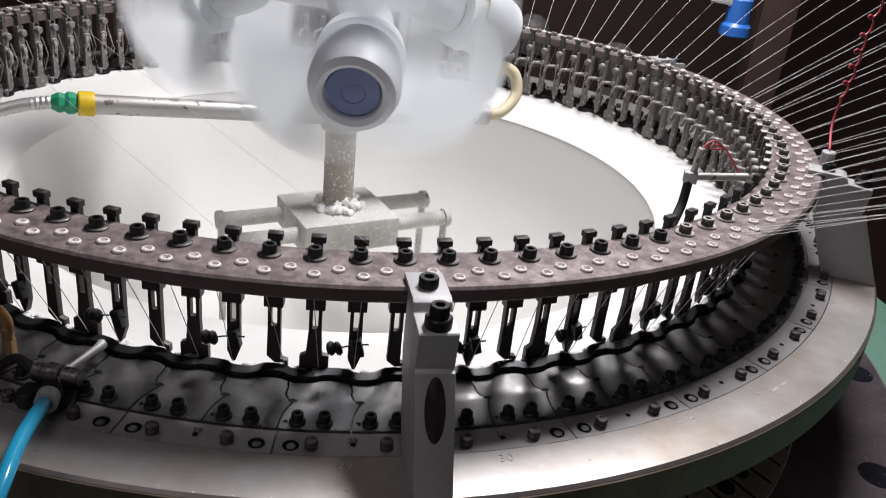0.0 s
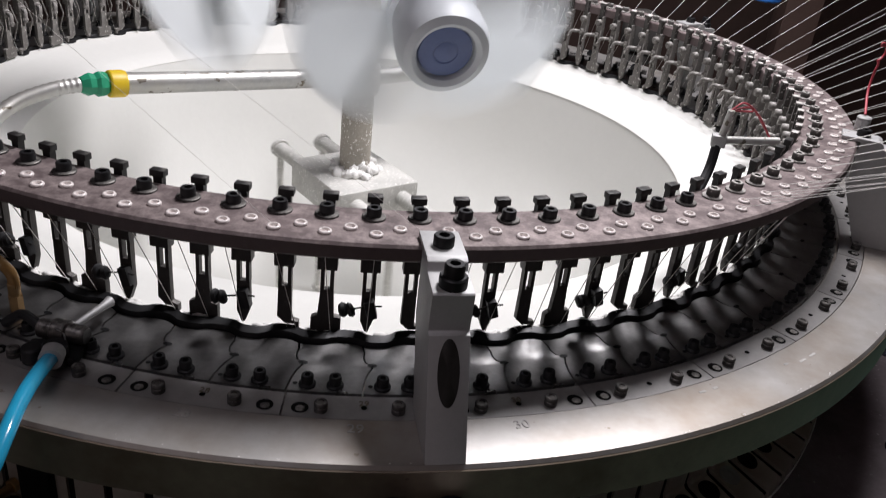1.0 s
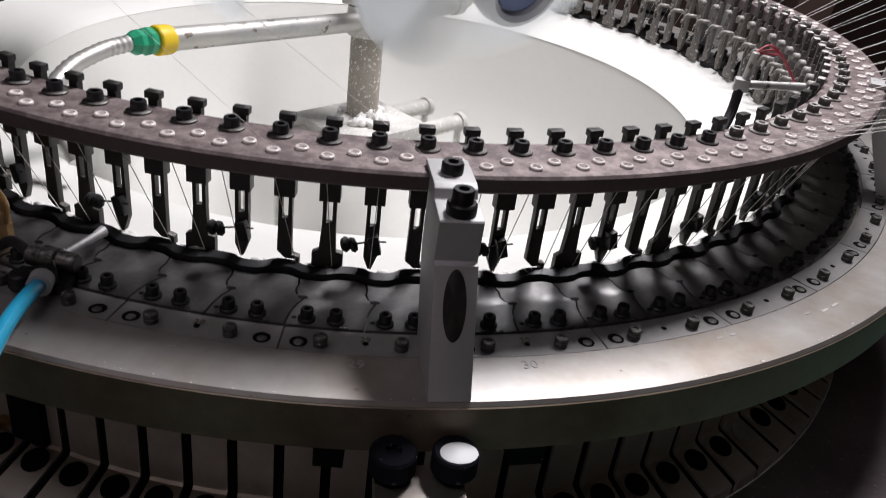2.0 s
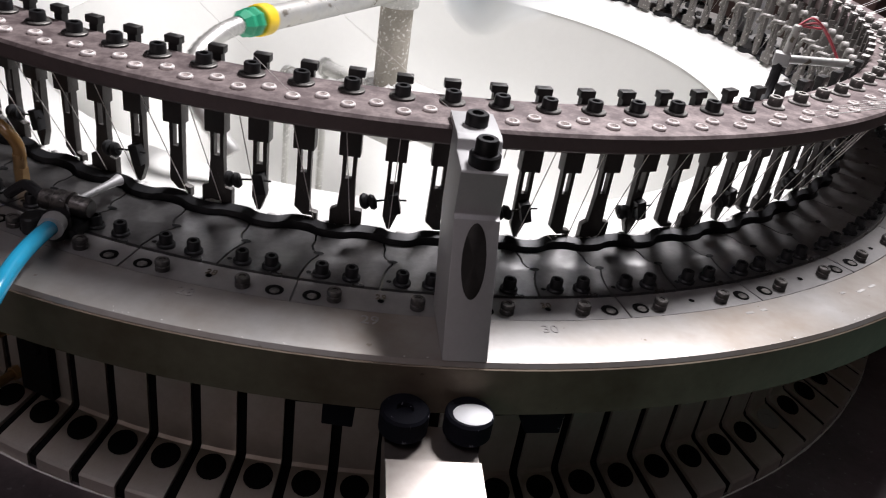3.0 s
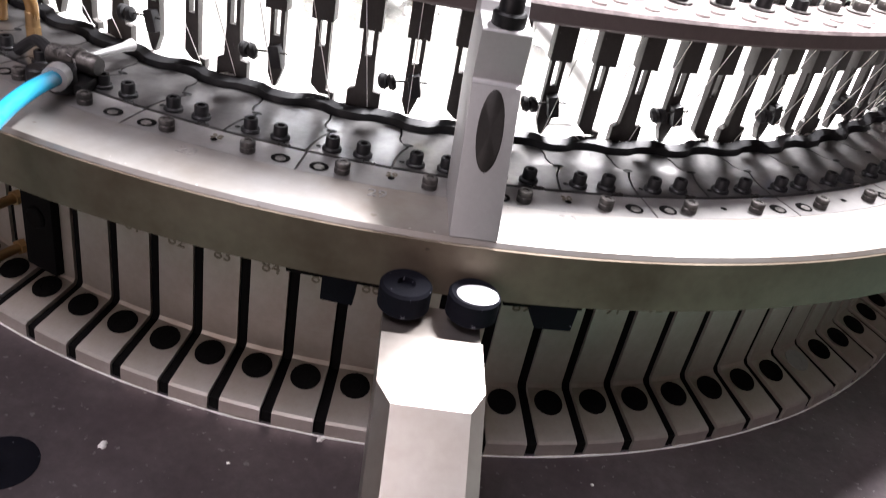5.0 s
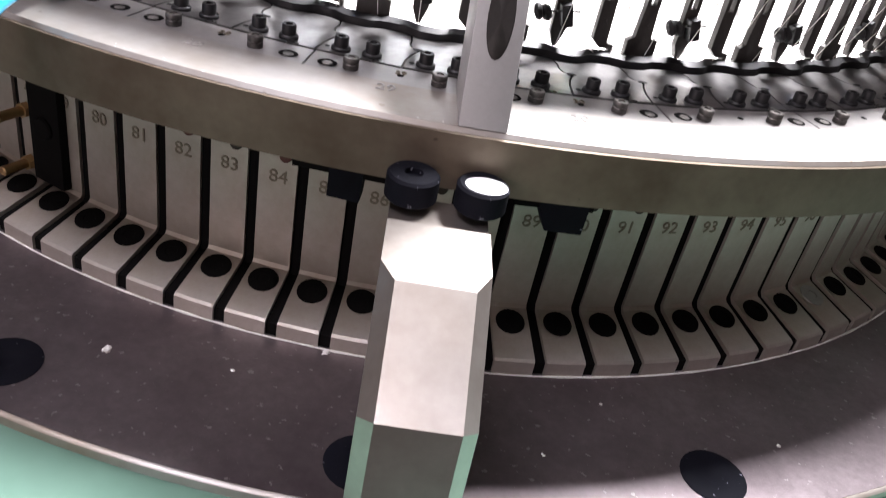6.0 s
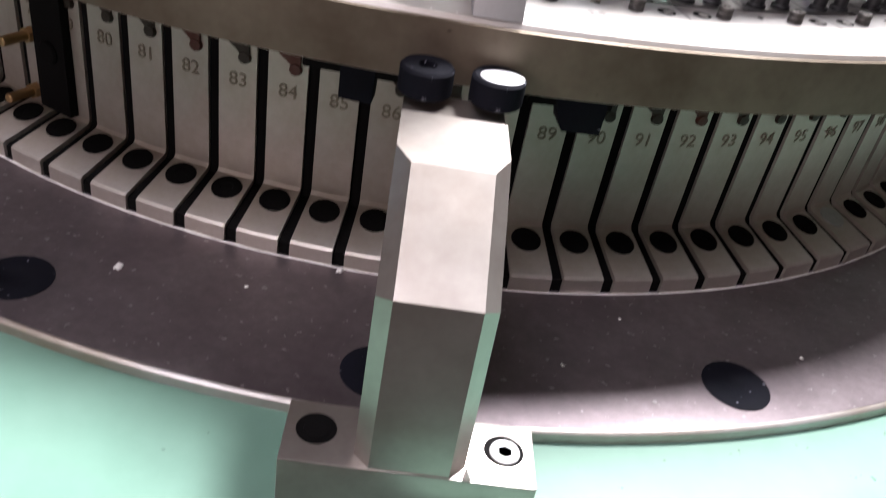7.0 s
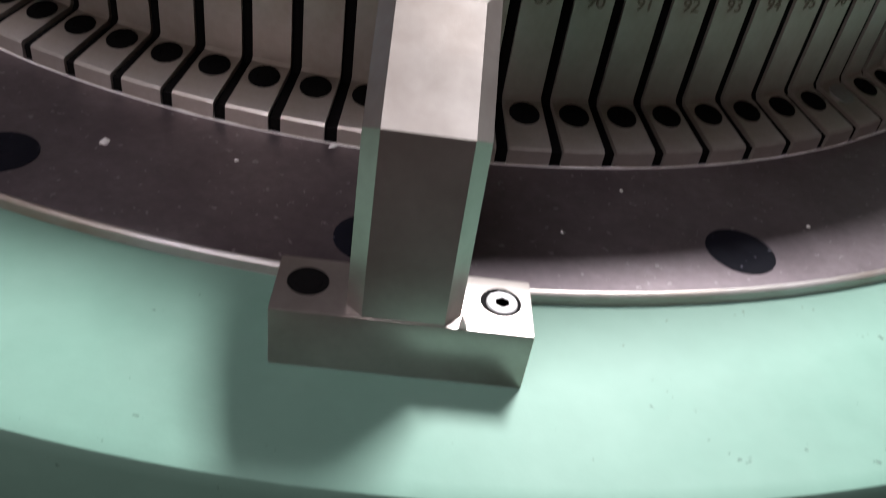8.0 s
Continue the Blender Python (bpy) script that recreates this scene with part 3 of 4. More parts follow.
def feeders():
    first = {}
    for k in range(FEEDERS):
        th = 2.62 + k * STEP
        key = ({0: 1, 1: 2, 2: 0}[k % 3], 62 < th < 300)
        if key in first:
            copy_thing(first[key], at(th))
        else:
            first[key] = feeder(*key)
            first[key].matrix_basis = at(th)


feeders()


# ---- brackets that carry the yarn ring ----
# Dark grey that carries the shade inside the bracket slot.
SLOT_GREY = material("shaded_slot_grey", (0.035, 0.032, 0.03), 0.5, 0.3, 0.4, 80, 0.2)


def ring_bracket(th, label):
    t = thing("ring_bracket", label, "bracket", "brackets of the yarn ring", m=at(th))
    w = 0.0105
    bm = bmesh.new()
    # side outline in (radius, z), pushed along x: lapped top, step down, undercut front, sloping foot
    side = [(0.4585, 0.0975), (0.444, 0.0975), (0.444, 0.1005), (0.472, 0.1005), (0.4755, 0.099), (0.4775, 0.0945), (0.4965, 0.0935), (0.4975, 0.0925), (0.4955, 0.0715), (0.4985, 0.0705), (0.5235, 0.0108), (0.479, 0.0108), (0.4585, 0.06)]
    add_prism(bm, [(-r, z) for r, z in side], -w, w, Matrix.Rotation(radians(90), 4, "Z"), bevel=0.0006)
    part("body", bm, CAST_GREY, t)
    # No recess is cut: a flat disc, its dark colour paints the slot's shade.
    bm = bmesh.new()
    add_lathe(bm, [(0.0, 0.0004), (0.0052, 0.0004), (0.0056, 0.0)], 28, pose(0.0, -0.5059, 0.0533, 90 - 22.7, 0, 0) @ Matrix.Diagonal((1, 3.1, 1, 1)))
    part("slot", bm, SLOT_GREY, t, "flat dark oval with the slot's shade in its colour")
    bm = bmesh.new()
    socket_screw(bm, 0.0055, 0.0058, pose(0.0, -0.46, 0.1005))
    part("screw", bm, BLACK_STEEL, t)
    bm = bmesh.new()
    add_cyl(bm, 0.0072, 0.006, pose(0.0005, -0.4895, 0.0935), 18, 0.0008)
    part("nut", bm, BLACK_STEEL, t)
    bm = bmesh.new()
    socket_screw(bm, 0.0052, 0.0066, pose(0.0005, -0.4895, 0.0994))
    part("screw", bm, BLACK_STEEL, t)


for th in (13.75, 70.6, 126.0, 182.0, 238.0, 300.0):
    ring_bracket(th, "pale grey cast bracket holding the yarn ring above the steel ring")


# ---- support arm under the lower ring ----
def support_arm():
    t = thing("support_arm", "pale ground steel support arm bolted to the green bed", "support arm", m=at(12.4))
    bm = bmesh.new()
    side = [(0.6472, -0.1217), (0.642, -0.0465), (0.597, -0.0195), (0.5555, -0.0195), (0.5555, -0.0229), (0.53, -0.0229), (0.53, -0.035), (0.56, -0.05), (0.6, -0.075), (0.6175, -0.1217)]
    b = bmesh.new()
    add_prism(b, [(-r, z) for r, z in side], -0.0211, 0.0211, Matrix.Rotation(radians(90), 4, "Z"))
    edges = [e for e in b.edges if abs(abs(e.verts[0].co.x) - 0.0211) < 1e-4 and abs(abs(e.verts[1].co.x) - 0.0211) < 1e-4 and e.verts[0].co.x * e.verts[1].co.x > 0 and max(v.co.z for v in e.verts) > -0.115 and min(v.co.y for v in e.verts) < -0.54 and min(-v.co.y for v in e.verts) > 0.59 and not (max(v.co.z for v in e.verts) < -0.1)]
    bmesh.ops.bevel(b, geom=edges, offset=0.006, segments=1, affect="EDGES")
    merge(bm, b)
    part("arm", bm, WHITE_STEEL, t, smooth=20)
    bm = bmesh.new()
    add_box(bm, 0.0972, 0.0308, 0.028, pose(0, -0.6325, -0.1355), 0.0008)
    part("foot", bm, WHITE_STEEL, t)
    for s in (-1, 1):
        m = pose(s * 0.0365, -0.631, -0.1215)
        bm = bmesh.new()
        add_lathe(bm, [(0.0079, 0.0002), (0.0076, 0.0005), (0.0066, 0.0004)], 28, m)
        add_lathe(bm, [(0.0077, 0.0002), (0.0, 0.0002)], 28, m)
        bore = part("counterbore", bm, HOLE_BLACK, t, "dark counterbore")
        bm = bmesh.new()
        add_lathe(bm, [(0.0061 if s > 0 else 0.0052, 0.0004), (0.0056 if s > 0 else 0.005, 0.0009), (0.0, 0.0009)], 28, m @ pose(0.0003, -0.0006, 0))
        part("foot_screw", bm, CAST_GREY if s > 0 else HOLE_BLACK, bore)
    bm = bmesh.new()
    add_prism(bm, [(0.0235, -0.1217), (0.0205, -0.1217), (0.0213, -0.1165)], -0.6475, -0.6445, bevel=0.0003)
    part("weld_chip", bm, CERAMIC, t, "pale chipped weld bead")
    bm = bmesh.new()
    add_lathe(bm, [(0.0029, 0.0011), (0.0, 0.0011)], 6, pose(0.0369, -0.6318, -0.1215))
    part("hexagon_socket", bm, HOLE_BLACK, t)


support_arm()


def rollers():
    for th, dab in ((11.0, False), (14.15, True)):
        t = thing("stop_roller", "black round stop roller" + (" dabbed with white paint" if dab else "") + " against the steel ring", "roller", "stop rollers", m=polar(0.5362, th, -0.0193))
        bm = bmesh.new()
        add_lathe(bm, [(0.0103, 0.0), (0.0113, 0.001), (0.0113, 0.0108), (0.0102, 0.012), (0.004, 0.012), (0.0038, 0.0095), (0, 0.0095)], 28)
        part("roller_body", bm, SCREW_NAVY, t)
        if dab:
            bm = bmesh.new()
            add_lathe(bm, [(0.0, 0.0003), (0.008, 0.0003), (0.009, 0.0)], 24, pose(0.001, -0.002, 0.0121) @ Matrix.Diagonal((1.02, 0.8, 1, 1)))
            part("paint_dab", bm, WHITE_PAINT, t)
    for th, w, lead, bar in ((7.75, 0.0158, 0.0, (-0.0245, 0.027)), (18.95, 0.0205, 0.0045, (-0.026, 0.012))):
        t = thing("clip_block", "black steel clip block under the steel ring", "clip", "clip blocks", m=polar(0.512, th, 0))
        bm = bmesh.new()
        add_prism(bm, [(-w / 2 - lead, -0.0202), (w / 2, -0.0202), (w / 2 - 0.0008, -0.0375), (-w / 2 + lead * 0.4, -0.037), (-w / 2 - lead * 0.4, -0.029)], -0.0065, 0.0045, bevel=0.0007)
        part("block", bm, SCREW_NAVY, t)
        bm = bmesh.new()
        add_box(bm, bar[1] - bar[0], 0.006, 0.0042, pose((bar[0] + bar[1]) / 2, -0.003, -0.0232), 0.0004)
        part("bar", bm, HOLE_BLACK, t)


rollers()


# ---- inside the tube: mast, spreader, blower pipe, fan ----
AXIS = -0.008


def mast():
    t = thing("centre_mast", "lint-stained vertical centre mast", "mast", m=pose(AXIS, 0, 0))
    bm = bmesh.new()
    add_cyl(bm, 0.0165, 0.62, pose(0, 0, -0.056), 24)
    part("tube", bm, MAST, t)
    bm = bmesh.new()
    add_box(bm, 0.034, 0.034, 0.022, pose(-0.008, 0, 0.081), 0.003)
    part("pipe_clamp", bm, LINTED, t)


mast()


def spreader():
    t = thing("fabric_spreader", "lint-covered spreader block with round arms turning under the mast", "spreader")
    bm = bmesh.new()
    add_box(bm, 0.108, 0.096, 0.034, pose(0, 0, -0.073), 0.003)
    part("block", bm, LINTED, t)
    for sx in (-1, 1):
        for sy in (-1, 1):
            bm = bmesh.new()
            add_cyl(bm, 0.0085, 0.078, pose(sx * 0.046, sy * 0.028, -0.072, 0, 90 * sx, 0), 16, 0.001)
            add_cyl(bm, 0.0108, 0.007, pose(sx * 0.119, sy * 0.028, -0.072, 0, 90 * sx, 0), 16, 0.001)
            arm = part("arm", bm, LINTED, t)
            bm = bmesh.new()
            add_cyl(bm, 0.004, 0.2, pose(sx * 0.121, sy * 0.028, -0.272), 10)
            add_cyl(bm, 0.007, 0.006, pose(sx * 0.121, sy * 0.028, -0.2765), 12, 0.001)
            part("leg", bm, LINTED, arm)
    return t


SPREADER = spreader()


def lint_heap():
    t = thing("lint_collar", "white lint gathered round the mast foot", "lint", m=pose(AXIS, 0, 0.012))
    rnd = random.Random(5)
    for k in range(64):
        bm = bmesh.new()
        bmesh.ops.create_icosphere(bm, subdivisions=2, radius=rnd.uniform(0.0025, 0.0055))
        for v in bm.verts:
            v.co *= 1 + 0.8 * noise.noise(v.co * 420 + Vector((k, 0, 0)))
        a, r = rnd.uniform(0, 6.28), rnd.uniform(0.015, 0.027)
        bm.transform(pose(r * math.cos(a), r * math.sin(a), -0.0605 + rnd.uniform(0, 0.009) * (0.03 - r) / 0.012))
        part("tuft", bm, FLUFF, t, smooth=80)


lint_heap()


def blower():
    """Three fans, an air pipe and its hoses that turn together about the mast; built with the air pipe along -x."""
    t = thing("rotating_blower", "rotating blower with white plastic fans and a dusty chrome air pipe", "blower")
    bm = bmesh.new()
    add_lathe(bm, [(0.0175, 0.0), (0.0205, 0.0), (0.0212, 0.002), (0.0212, 0.026), (0.0205, 0.028), (0.0175, 0.028)], 28, pose(0, 0, 0.04), closed=True)
    part("clamp_sleeve", bm, LINTED, t)
    a, b = Vector((-0.239, 0.0125, 0.071)), Vector((-0.02, 0, 0.055))
    bm = bmesh.new()
    add_tube(bm, [a, a.lerp(b, 0.5), b], 0.0092, 18)
    part("air_pipe", bm, PIPE, t, "dusty chrome air pipe")
    bm = bmesh.new()
    add_tube(bm, [(0.02, 0, 0.052), (0.168, 0, 0.047)], 0.0085, 18)
    add_tube(bm, [(0.163, 0, 0.0474), (0.178, 0, 0.0467)], 0.0112, 18)
    part("short_pipe", bm, PIPE, t)
    d = (a - b).normalized()
    bm = bmesh.new()
    add_tube(bm, [a, a + d * 0.002, a + d * 0.013, a + d * 0.014], [0.0108, 0.0114, 0.0114, 0.0106], 18)
    part("yellow_collar", bm, YELLOW_PLASTIC, t, "yellow plastic collar")
    bm = bmesh.new()
    add_tube(bm, [a + d * 0.014, a + d * 0.017, a + d * 0.022, a + d * 0.025, a + d * 0.03, a + d * 0.036], [0.008, 0.0102, 0.0108, 0.0085, 0.0098, 0.0065], 8)
    part("green_nut", bm, GREEN_PLASTIC, t, "green plastic hose nut")
    pts = smooth_path([a + d * 0.036, a + d * 0.06 + Vector((0, 0, -0.004)), a + d * 0.09 + Vector((0, -0.004, -0.014)), a + d * 0.115 + Vector((0, -0.02, -0.03)), a + d * 0.12 + Vector((0.0, -0.05, -0.06))], 10)
    bm = bmesh.new()
    add_tube(bm, pts, [0.0056 + 0.0008 * (i % 2) for i in range(len(pts))], 12)
    part("grey_hose", bm, PIPE, t, "grey ribbed hose")
    bm = bmesh.new()
    add_tube(bm, smooth_path([(0.176, 0, 0.047), (0.198, 0.0, 0.05), (0.218, 0.005, 0.068), (0.215, 0.012, 0.092), (0.188, 0.015, 0.102), (0.168, 0.012, 0.112), (0.17, 0.012, 0.15), (0.15, 0.01, 0.2), (0.1, 0.0, 0.24), (0.02, 0.0, 0.25)], 8), 0.0068, 14)
    part("beige_hose", bm, BEIGE_HOSE, t, "aged beige rubber hose")
    rotors = []
    for k in range(3):
        turn = at(-20 + 120 * k)
        m = turn @ pose(0.009, -0.144, 0.156, 0, 0, -8) @ pose(0, 0, 0, 108)
        bm = bmesh.new()
        add_lathe(bm, [(0.014, -0.055), (0.021, -0.05), (0.024, -0.03), (0.024, -0.004), (0.02, 0.0)], 32, m)
        add_tube(bm, [turn @ Vector((0, -0.018, 0.172)), turn @ Vector((0.006, -0.1, 0.171))], 0.012, 12)
        part("motor", bm, HUB_GREY, t, "grey fan motor")
        bm = bmesh.new()
        add_lathe(bm, [(0.03, 0.02), (0.0345, 0.022), (0.037, 0.045), (0.0375, 0.06), (0.034, 0.072), (0.028, 0.075), (0.024, 0.072), (0.023, 0.066), (0, 0.066)], 40, m)
        part("hub", bm, HUB_GREY, t, "rounded grey fan hub")
        bm = bmesh.new()
        add_lathe(bm, [(0.0225, 0.0655), (0.0215, 0.0685), (0.01, 0.0695), (0.0092, 0.0688), (0.005, 0.0696), (0, 0.07)], 36, m)
        part("hub_cap", bm, HUB_BLUE, t, "blue-grey hub cap")
        bm = bmesh.new()
        add_lathe(bm, [(0.02, 0.002), (0.036, 0.002), (0.038, 0.018), (0.02, 0.02)], 32, closed=True)
        rotor = part("rotor", bm, FAN_WHITE, t)
        rotor.matrix_basis = m
        for q in range(3):
            bm = bmesh.new()
            n, mm = 14, 8
            grid = []
            for i in range(n + 1):
                u = i / n
                rr = 0.035 + 0.086 * u
                half = radians(26 + 20 * math.sin(math.pi * min(1, 0.1 + 0.7 * u))) * math.sqrt(max(0.02, 1 - max(0, (u - 0.6) / 0.41) ** 2))
                row = []
                for j in range(mm + 1):
                    ang = radians(120 * q + 14 * u) + half * (2 * j / mm - 1)
                    row.append((rr * math.cos(ang), rr * math.sin(ang), 0.011 + 0.008 * (2 * j / mm - 1)))
                grid.append(row)
            sheets = []
            for dz in (0, 0.0016):
                vs = [[bm.verts.new((x, y, z + dz)) for x, y, z in row] for row in grid]
                sheets.append(vs)
                for i in range(n):
                    for j in range(mm):
                        bm.faces.new((vs[i][j], vs[i + 1][j], vs[i + 1][j + 1], vs[i][j + 1]))
            lo, hi = sheets
            for i in range(n):
                for j in (0, mm):
                    bm.faces.new((lo[i][j], lo[i + 1][j], hi[i + 1][j], hi[i][j]))
            for j in range(mm):
                bm.faces.new((lo[n][j], lo[n][j + 1], hi[n][j + 1], hi[n][j]))
            part("blade", bm, FAN_WHITE, rotor)
        rotors.append((rotor, m))
    return t, rotors


BLOWER, ROTORS = blower()


# ---- air nozzle, hoses and cable at the rings ----
def air_nozzle():
    t = thing("air_nozzle", "black air nozzle with blue hose clamped on the steel ring", "air nozzle")
    bm = bmesh.new()
    add_box(bm, 0.03, 0.016, 0.006, polar(0.474, -11.6, 0.0133, 0, 0, 14), 0.0015)
    add_cyl(bm, 0.0068, 0.0125, polar(0.479, -10.9, 0.0115), 18, 0.001)
    add_cyl(bm, 0.0055, 0.009, polar(0.482, -12.4, 0.0115), 14, 0.0008)
    part("valve_base", bm, BLACK_STEEL, t)
    bm = bmesh.new()
    add_lathe(bm, [(0.0048, 0), (0.0056, 0.001), (0.0056, 0.008), (0.0068, 0.009), (0.0068, 0.017), (0.0056, 0.018), (0.0056, 0.026), (0.0044, 0.028)], 20, polar(0.4665, -13.3, 0.0215) @ pose(0, 0, 0, 0, 90, 8))
    part("valve_body", bm, WORN_SCREW, t, "worn round valve body")
    bm = bmesh.new()
    add_tube(bm, smooth_path([polar(r, a, z).translation for r, a, z in ((0.466, -13.4, 0.0215), (0.464, -14.4, 0.0235), (0.461, -15.6, 0.021), (0.462, -17.0, 0.0125))], 5), 0.003, 10)
    part("side_tube", bm, RUBBER, t, "black side tube")
    bm = bmesh.new()
    add_tube(bm, [polar(0.47, -11.5, 0.021).translation, polar(0.459, -11.5, 0.0212).translation], 0.005, 14)
    add_tube(bm, [polar(0.482, -10.7, 0.021).translation, polar(0.489, -10.3, 0.0212).translation], 0.0062, 14)
    part("collar", bm, CAST_GREY, t)
    bm = bmesh.new()
    add_tube(bm, [polar(r, th, z).translation for r, th, z in ((0.462, -11.5, 0.0212), (0.446, -11.3, 0.0216), (0.434, -11.2, 0.0216), (0.428, -11.2, 0.0215))], [0.0018, 0.002, 0.0024, 0.0034], 14)
    part("nozzle_tip", bm, CAST_GREY, t, "bright steel nozzle tip")
    bm = bmesh.new()
    pts = smooth_path([polar(r, th, z).translation for r, th, z in ((0.485, -10.5, 0.021), (0.5, -10.0, 0.0225), (0.515, -9.5, 0.0228), (0.53, -8.9, 0.0226), (0.547, -8.2, 0.021), (0.565, -7.9, 0.012), (0.585, -8.6, -0.01), (0.6, -10.5, -0.05), (0.615, -13.5, -0.1), (0.63, -17, -0.1435))], 8)
    add_tube(bm, pts, 0.0041, 16)
    part("blue_hose", bm, BLUE_HOSE, t, "glossy blue air hose")


air_nozzle()


def oil_tube(th):
    t = thing("oil_tube", "bent amber oil tube entering a steel fitting", "oil tube")
    bm = bmesh.new()
    add_tube(bm, smooth_path([polar(r, a, z).translation for r, a, z in ((0.445, th, 0.02), (0.445, th, 0.032), (0.447, th - 0.6, 0.04), (0.447, th - 2.0, 0.0435), (0.443, th - 3.8, 0.039), (0.438, th - 5, 0.028), (0.437, th - 5.4, 0.01))], 6), 0.0034, 14)
    part("tube", bm, AMBER, t)
    bm = bmesh.new()
    add_cyl(bm, 0.0042, 0.01, polar(0.445, th, 0.0095), 6)
    add_cyl(bm, 0.0036, 0.009, polar(0.445, th, 0.019), 14, 0.0005)
    part("fitting", bm, BRASS, t)


AMBER = material("amber_tube", (0.3, 0.17, 0.06), 0.25, 0.0, 0.15, 60, 0.0, coat=0.3)
oil_tube(-18.2)


def sensor():
    t = thing("yarn_sensor", "chrome sensor rod on a clamp with black cable and red wires", "sensor")
    bm = bmesh.new()
    add_tube(bm, [(0.352, -0.196, 0.1), (0.302, -0.206, 0.098)], 0.0032, 12)
    part("rod", bm, PIPE, t)
    bm = bmesh.new()
    add_box(bm, 0.011, 0.01, 0.009, pose(0.304, -0.2055, 0.098, 0, 0, -12), 0.001)
    part("clamp", bm, CAST_GREY, t)
    bm = bmesh.new()
    add_cyl(bm, 0.0029, 0.02, pose(0.306, -0.2045, 0.1025, 0, 6, 0), 16, 0.0006)
    part("probe", bm, PIPE, t, "polished chrome probe")
    bm = bmesh.new()
    add_tube(bm, smooth_path([(0.303, -0.207, 0.094), (0.299, -0.216, 0.075), (0.285, -0.24, 0.058), (0.268, -0.262, 0.054)], 8), 0.0038, 10)
    part("cable", bm, RUBBER, t, "black curved cable")
    bm = bmesh.new()
    for k in range(3):
        add_tube(bm, smooth_path([(0.308, -0.203, 0.1215), (0.318 + 0.003 * k, -0.198, 0.127 - 0.003 * k), (0.332, -0.193 + 0.003 * k, 0.118), (0.345, -0.194, 0.102)], 6), 0.0009, 6)
    part("red_wires", bm, RED_WIRE, t, "thin red wires")


sensor()


def red_cable():
    t = thing("coiled_red_cable", "coiled red cable rising from the bracket", "cable")
    line = smooth_path([(0.441, -0.128, 0.112), (0.447, -0.105, 0.128), (0.45, -0.1, 0.15), (0.452, -0.1, 0.18), (0.453, -0.1, 0.21), (0.459, -0.1, 0.25), (0.47, -0.1, 0.33)], 40)
    pts, n = [], len(line) - 1
    for k, q in enumerate(line):
        u = k / n
        amp = 0.0042 * min(1, max(0, (u - 0.3) / 0.12))
        ph = 2 * math.pi * 13 * u
        pts.append(Vector(q) + amp * Vector((math.cos(ph), 0.4 * math.cos(ph), math.sin(ph))))
    bm = bmesh.new()
    add_tube(bm, pts, 0.0011, 8)
    part("coil", bm, RED_WIRE, t)
    bm = bmesh.new()
    add_cyl(bm, 0.006, 0.012, pose(0.441, -0.129, 0.0985), 14, 0.001)
    part("plug", bm, CAST_GREY, t)


red_cable()


def yarns():
    """Yarns from the outer eyelets away to the feed wheels out of sight."""
    t = thing("yarn_bundle", "taut white yarns running from the eyelets to the feed wheels", "yarn", kind="stuff")
    rnd = random.Random(3)
    bm = bmesh.new()
    for k in range(FEEDERS):
        th = 2.67 + k * STEP
        if not 37 < th < 250:
            continue
        for r, off, dth in ((0.4455, 0.0, 0.0), (0.4385, 1.67, 0.3)):
            if off and (th > 100 or rnd.random() < 0.35):
                continue
            a = polar(r, th + off, 0.0985).translation
            far = polar(1.3, th + off + 12 + rnd.uniform(-1.5, 1.5), 0.47 + rnd.uniform(-0.02, 0.02)).translation
            far.y = max(far.y, -0.62)
            sag = Vector((0, 0, -0.006 * rnd.random()))
            add_tube(bm, [a, a.lerp(far, 0.4) + sag, far], 0.0002, 5)
    for th, r in ((2.67, 0.4455), (12.9, 0.4455)):
        a = polar(r, th, 0.0985).translation
        add_tube(bm, [a, a.lerp(Vector((-0.55, -0.3, 0.46)), 0.5), Vector((-0.55, -0.3, 0.46))], 0.0001, 5)
    part("yarn_lines", bm, YARN, t)


yarns()


def overhead():
    """The white rail with a blue lint cup over the back of the ring."""
    t = thing("lint_cup_rail", "white rail carrying a blue plastic cup", "rail")
    bm = bmesh.new()
    add_box(bm, 0.13, 0.014, 0.012, pose(0.41, 0.36, 0.182, 0, 4, -6), 0.002)
    add_box(bm, 0.03, 0.022, 0.02, pose(0.456, 0.356, 0.178, 0, 4, -6), 0.002)
    part("rail", bm, WHITE_PAINT, t)
    bm = bmesh.new()
    add_lathe(bm, [(0.012, 0.0), (0.014, -0.002), (0.0145, -0.03), (0.018, -0.034), (0.0185, -0.045), (0.015, -0.047), (0.0, -0.047)], 24, pose(0.482, 0.352, 0.178) @ Matrix.Diagonal((1.15, 1.15, 1.1, 1)))
    part("cup", bm, BLUE_CUP, t, "blue plastic cup")


overhead()


def frame_posts():
    """Dark machine frame and cones behind the rings."""
    for x, y, w in ((0.72, 0.9, 0.07), (0.15, 1.3, 0.05), (-0.6, 1.1, 0.08), (1.15, 0.45, 0.09)):
        t = thing("frame_post", "dark brown painted machine frame post", "post", "frame posts")
        bm = bmesh.new()
        add_box(bm, w, w, 3.9, pose(x, y, 0.78), 0.004)
        part("post", bm, DARK_WALL, t)
        bm = bmesh.new()
        add_box(bm, w + 0.07, w + 0.07, 0.02, pose(x, y, -1.19), 0.003)
        part("foot_plate", bm, DARK_WALL, t)


frame_posts()


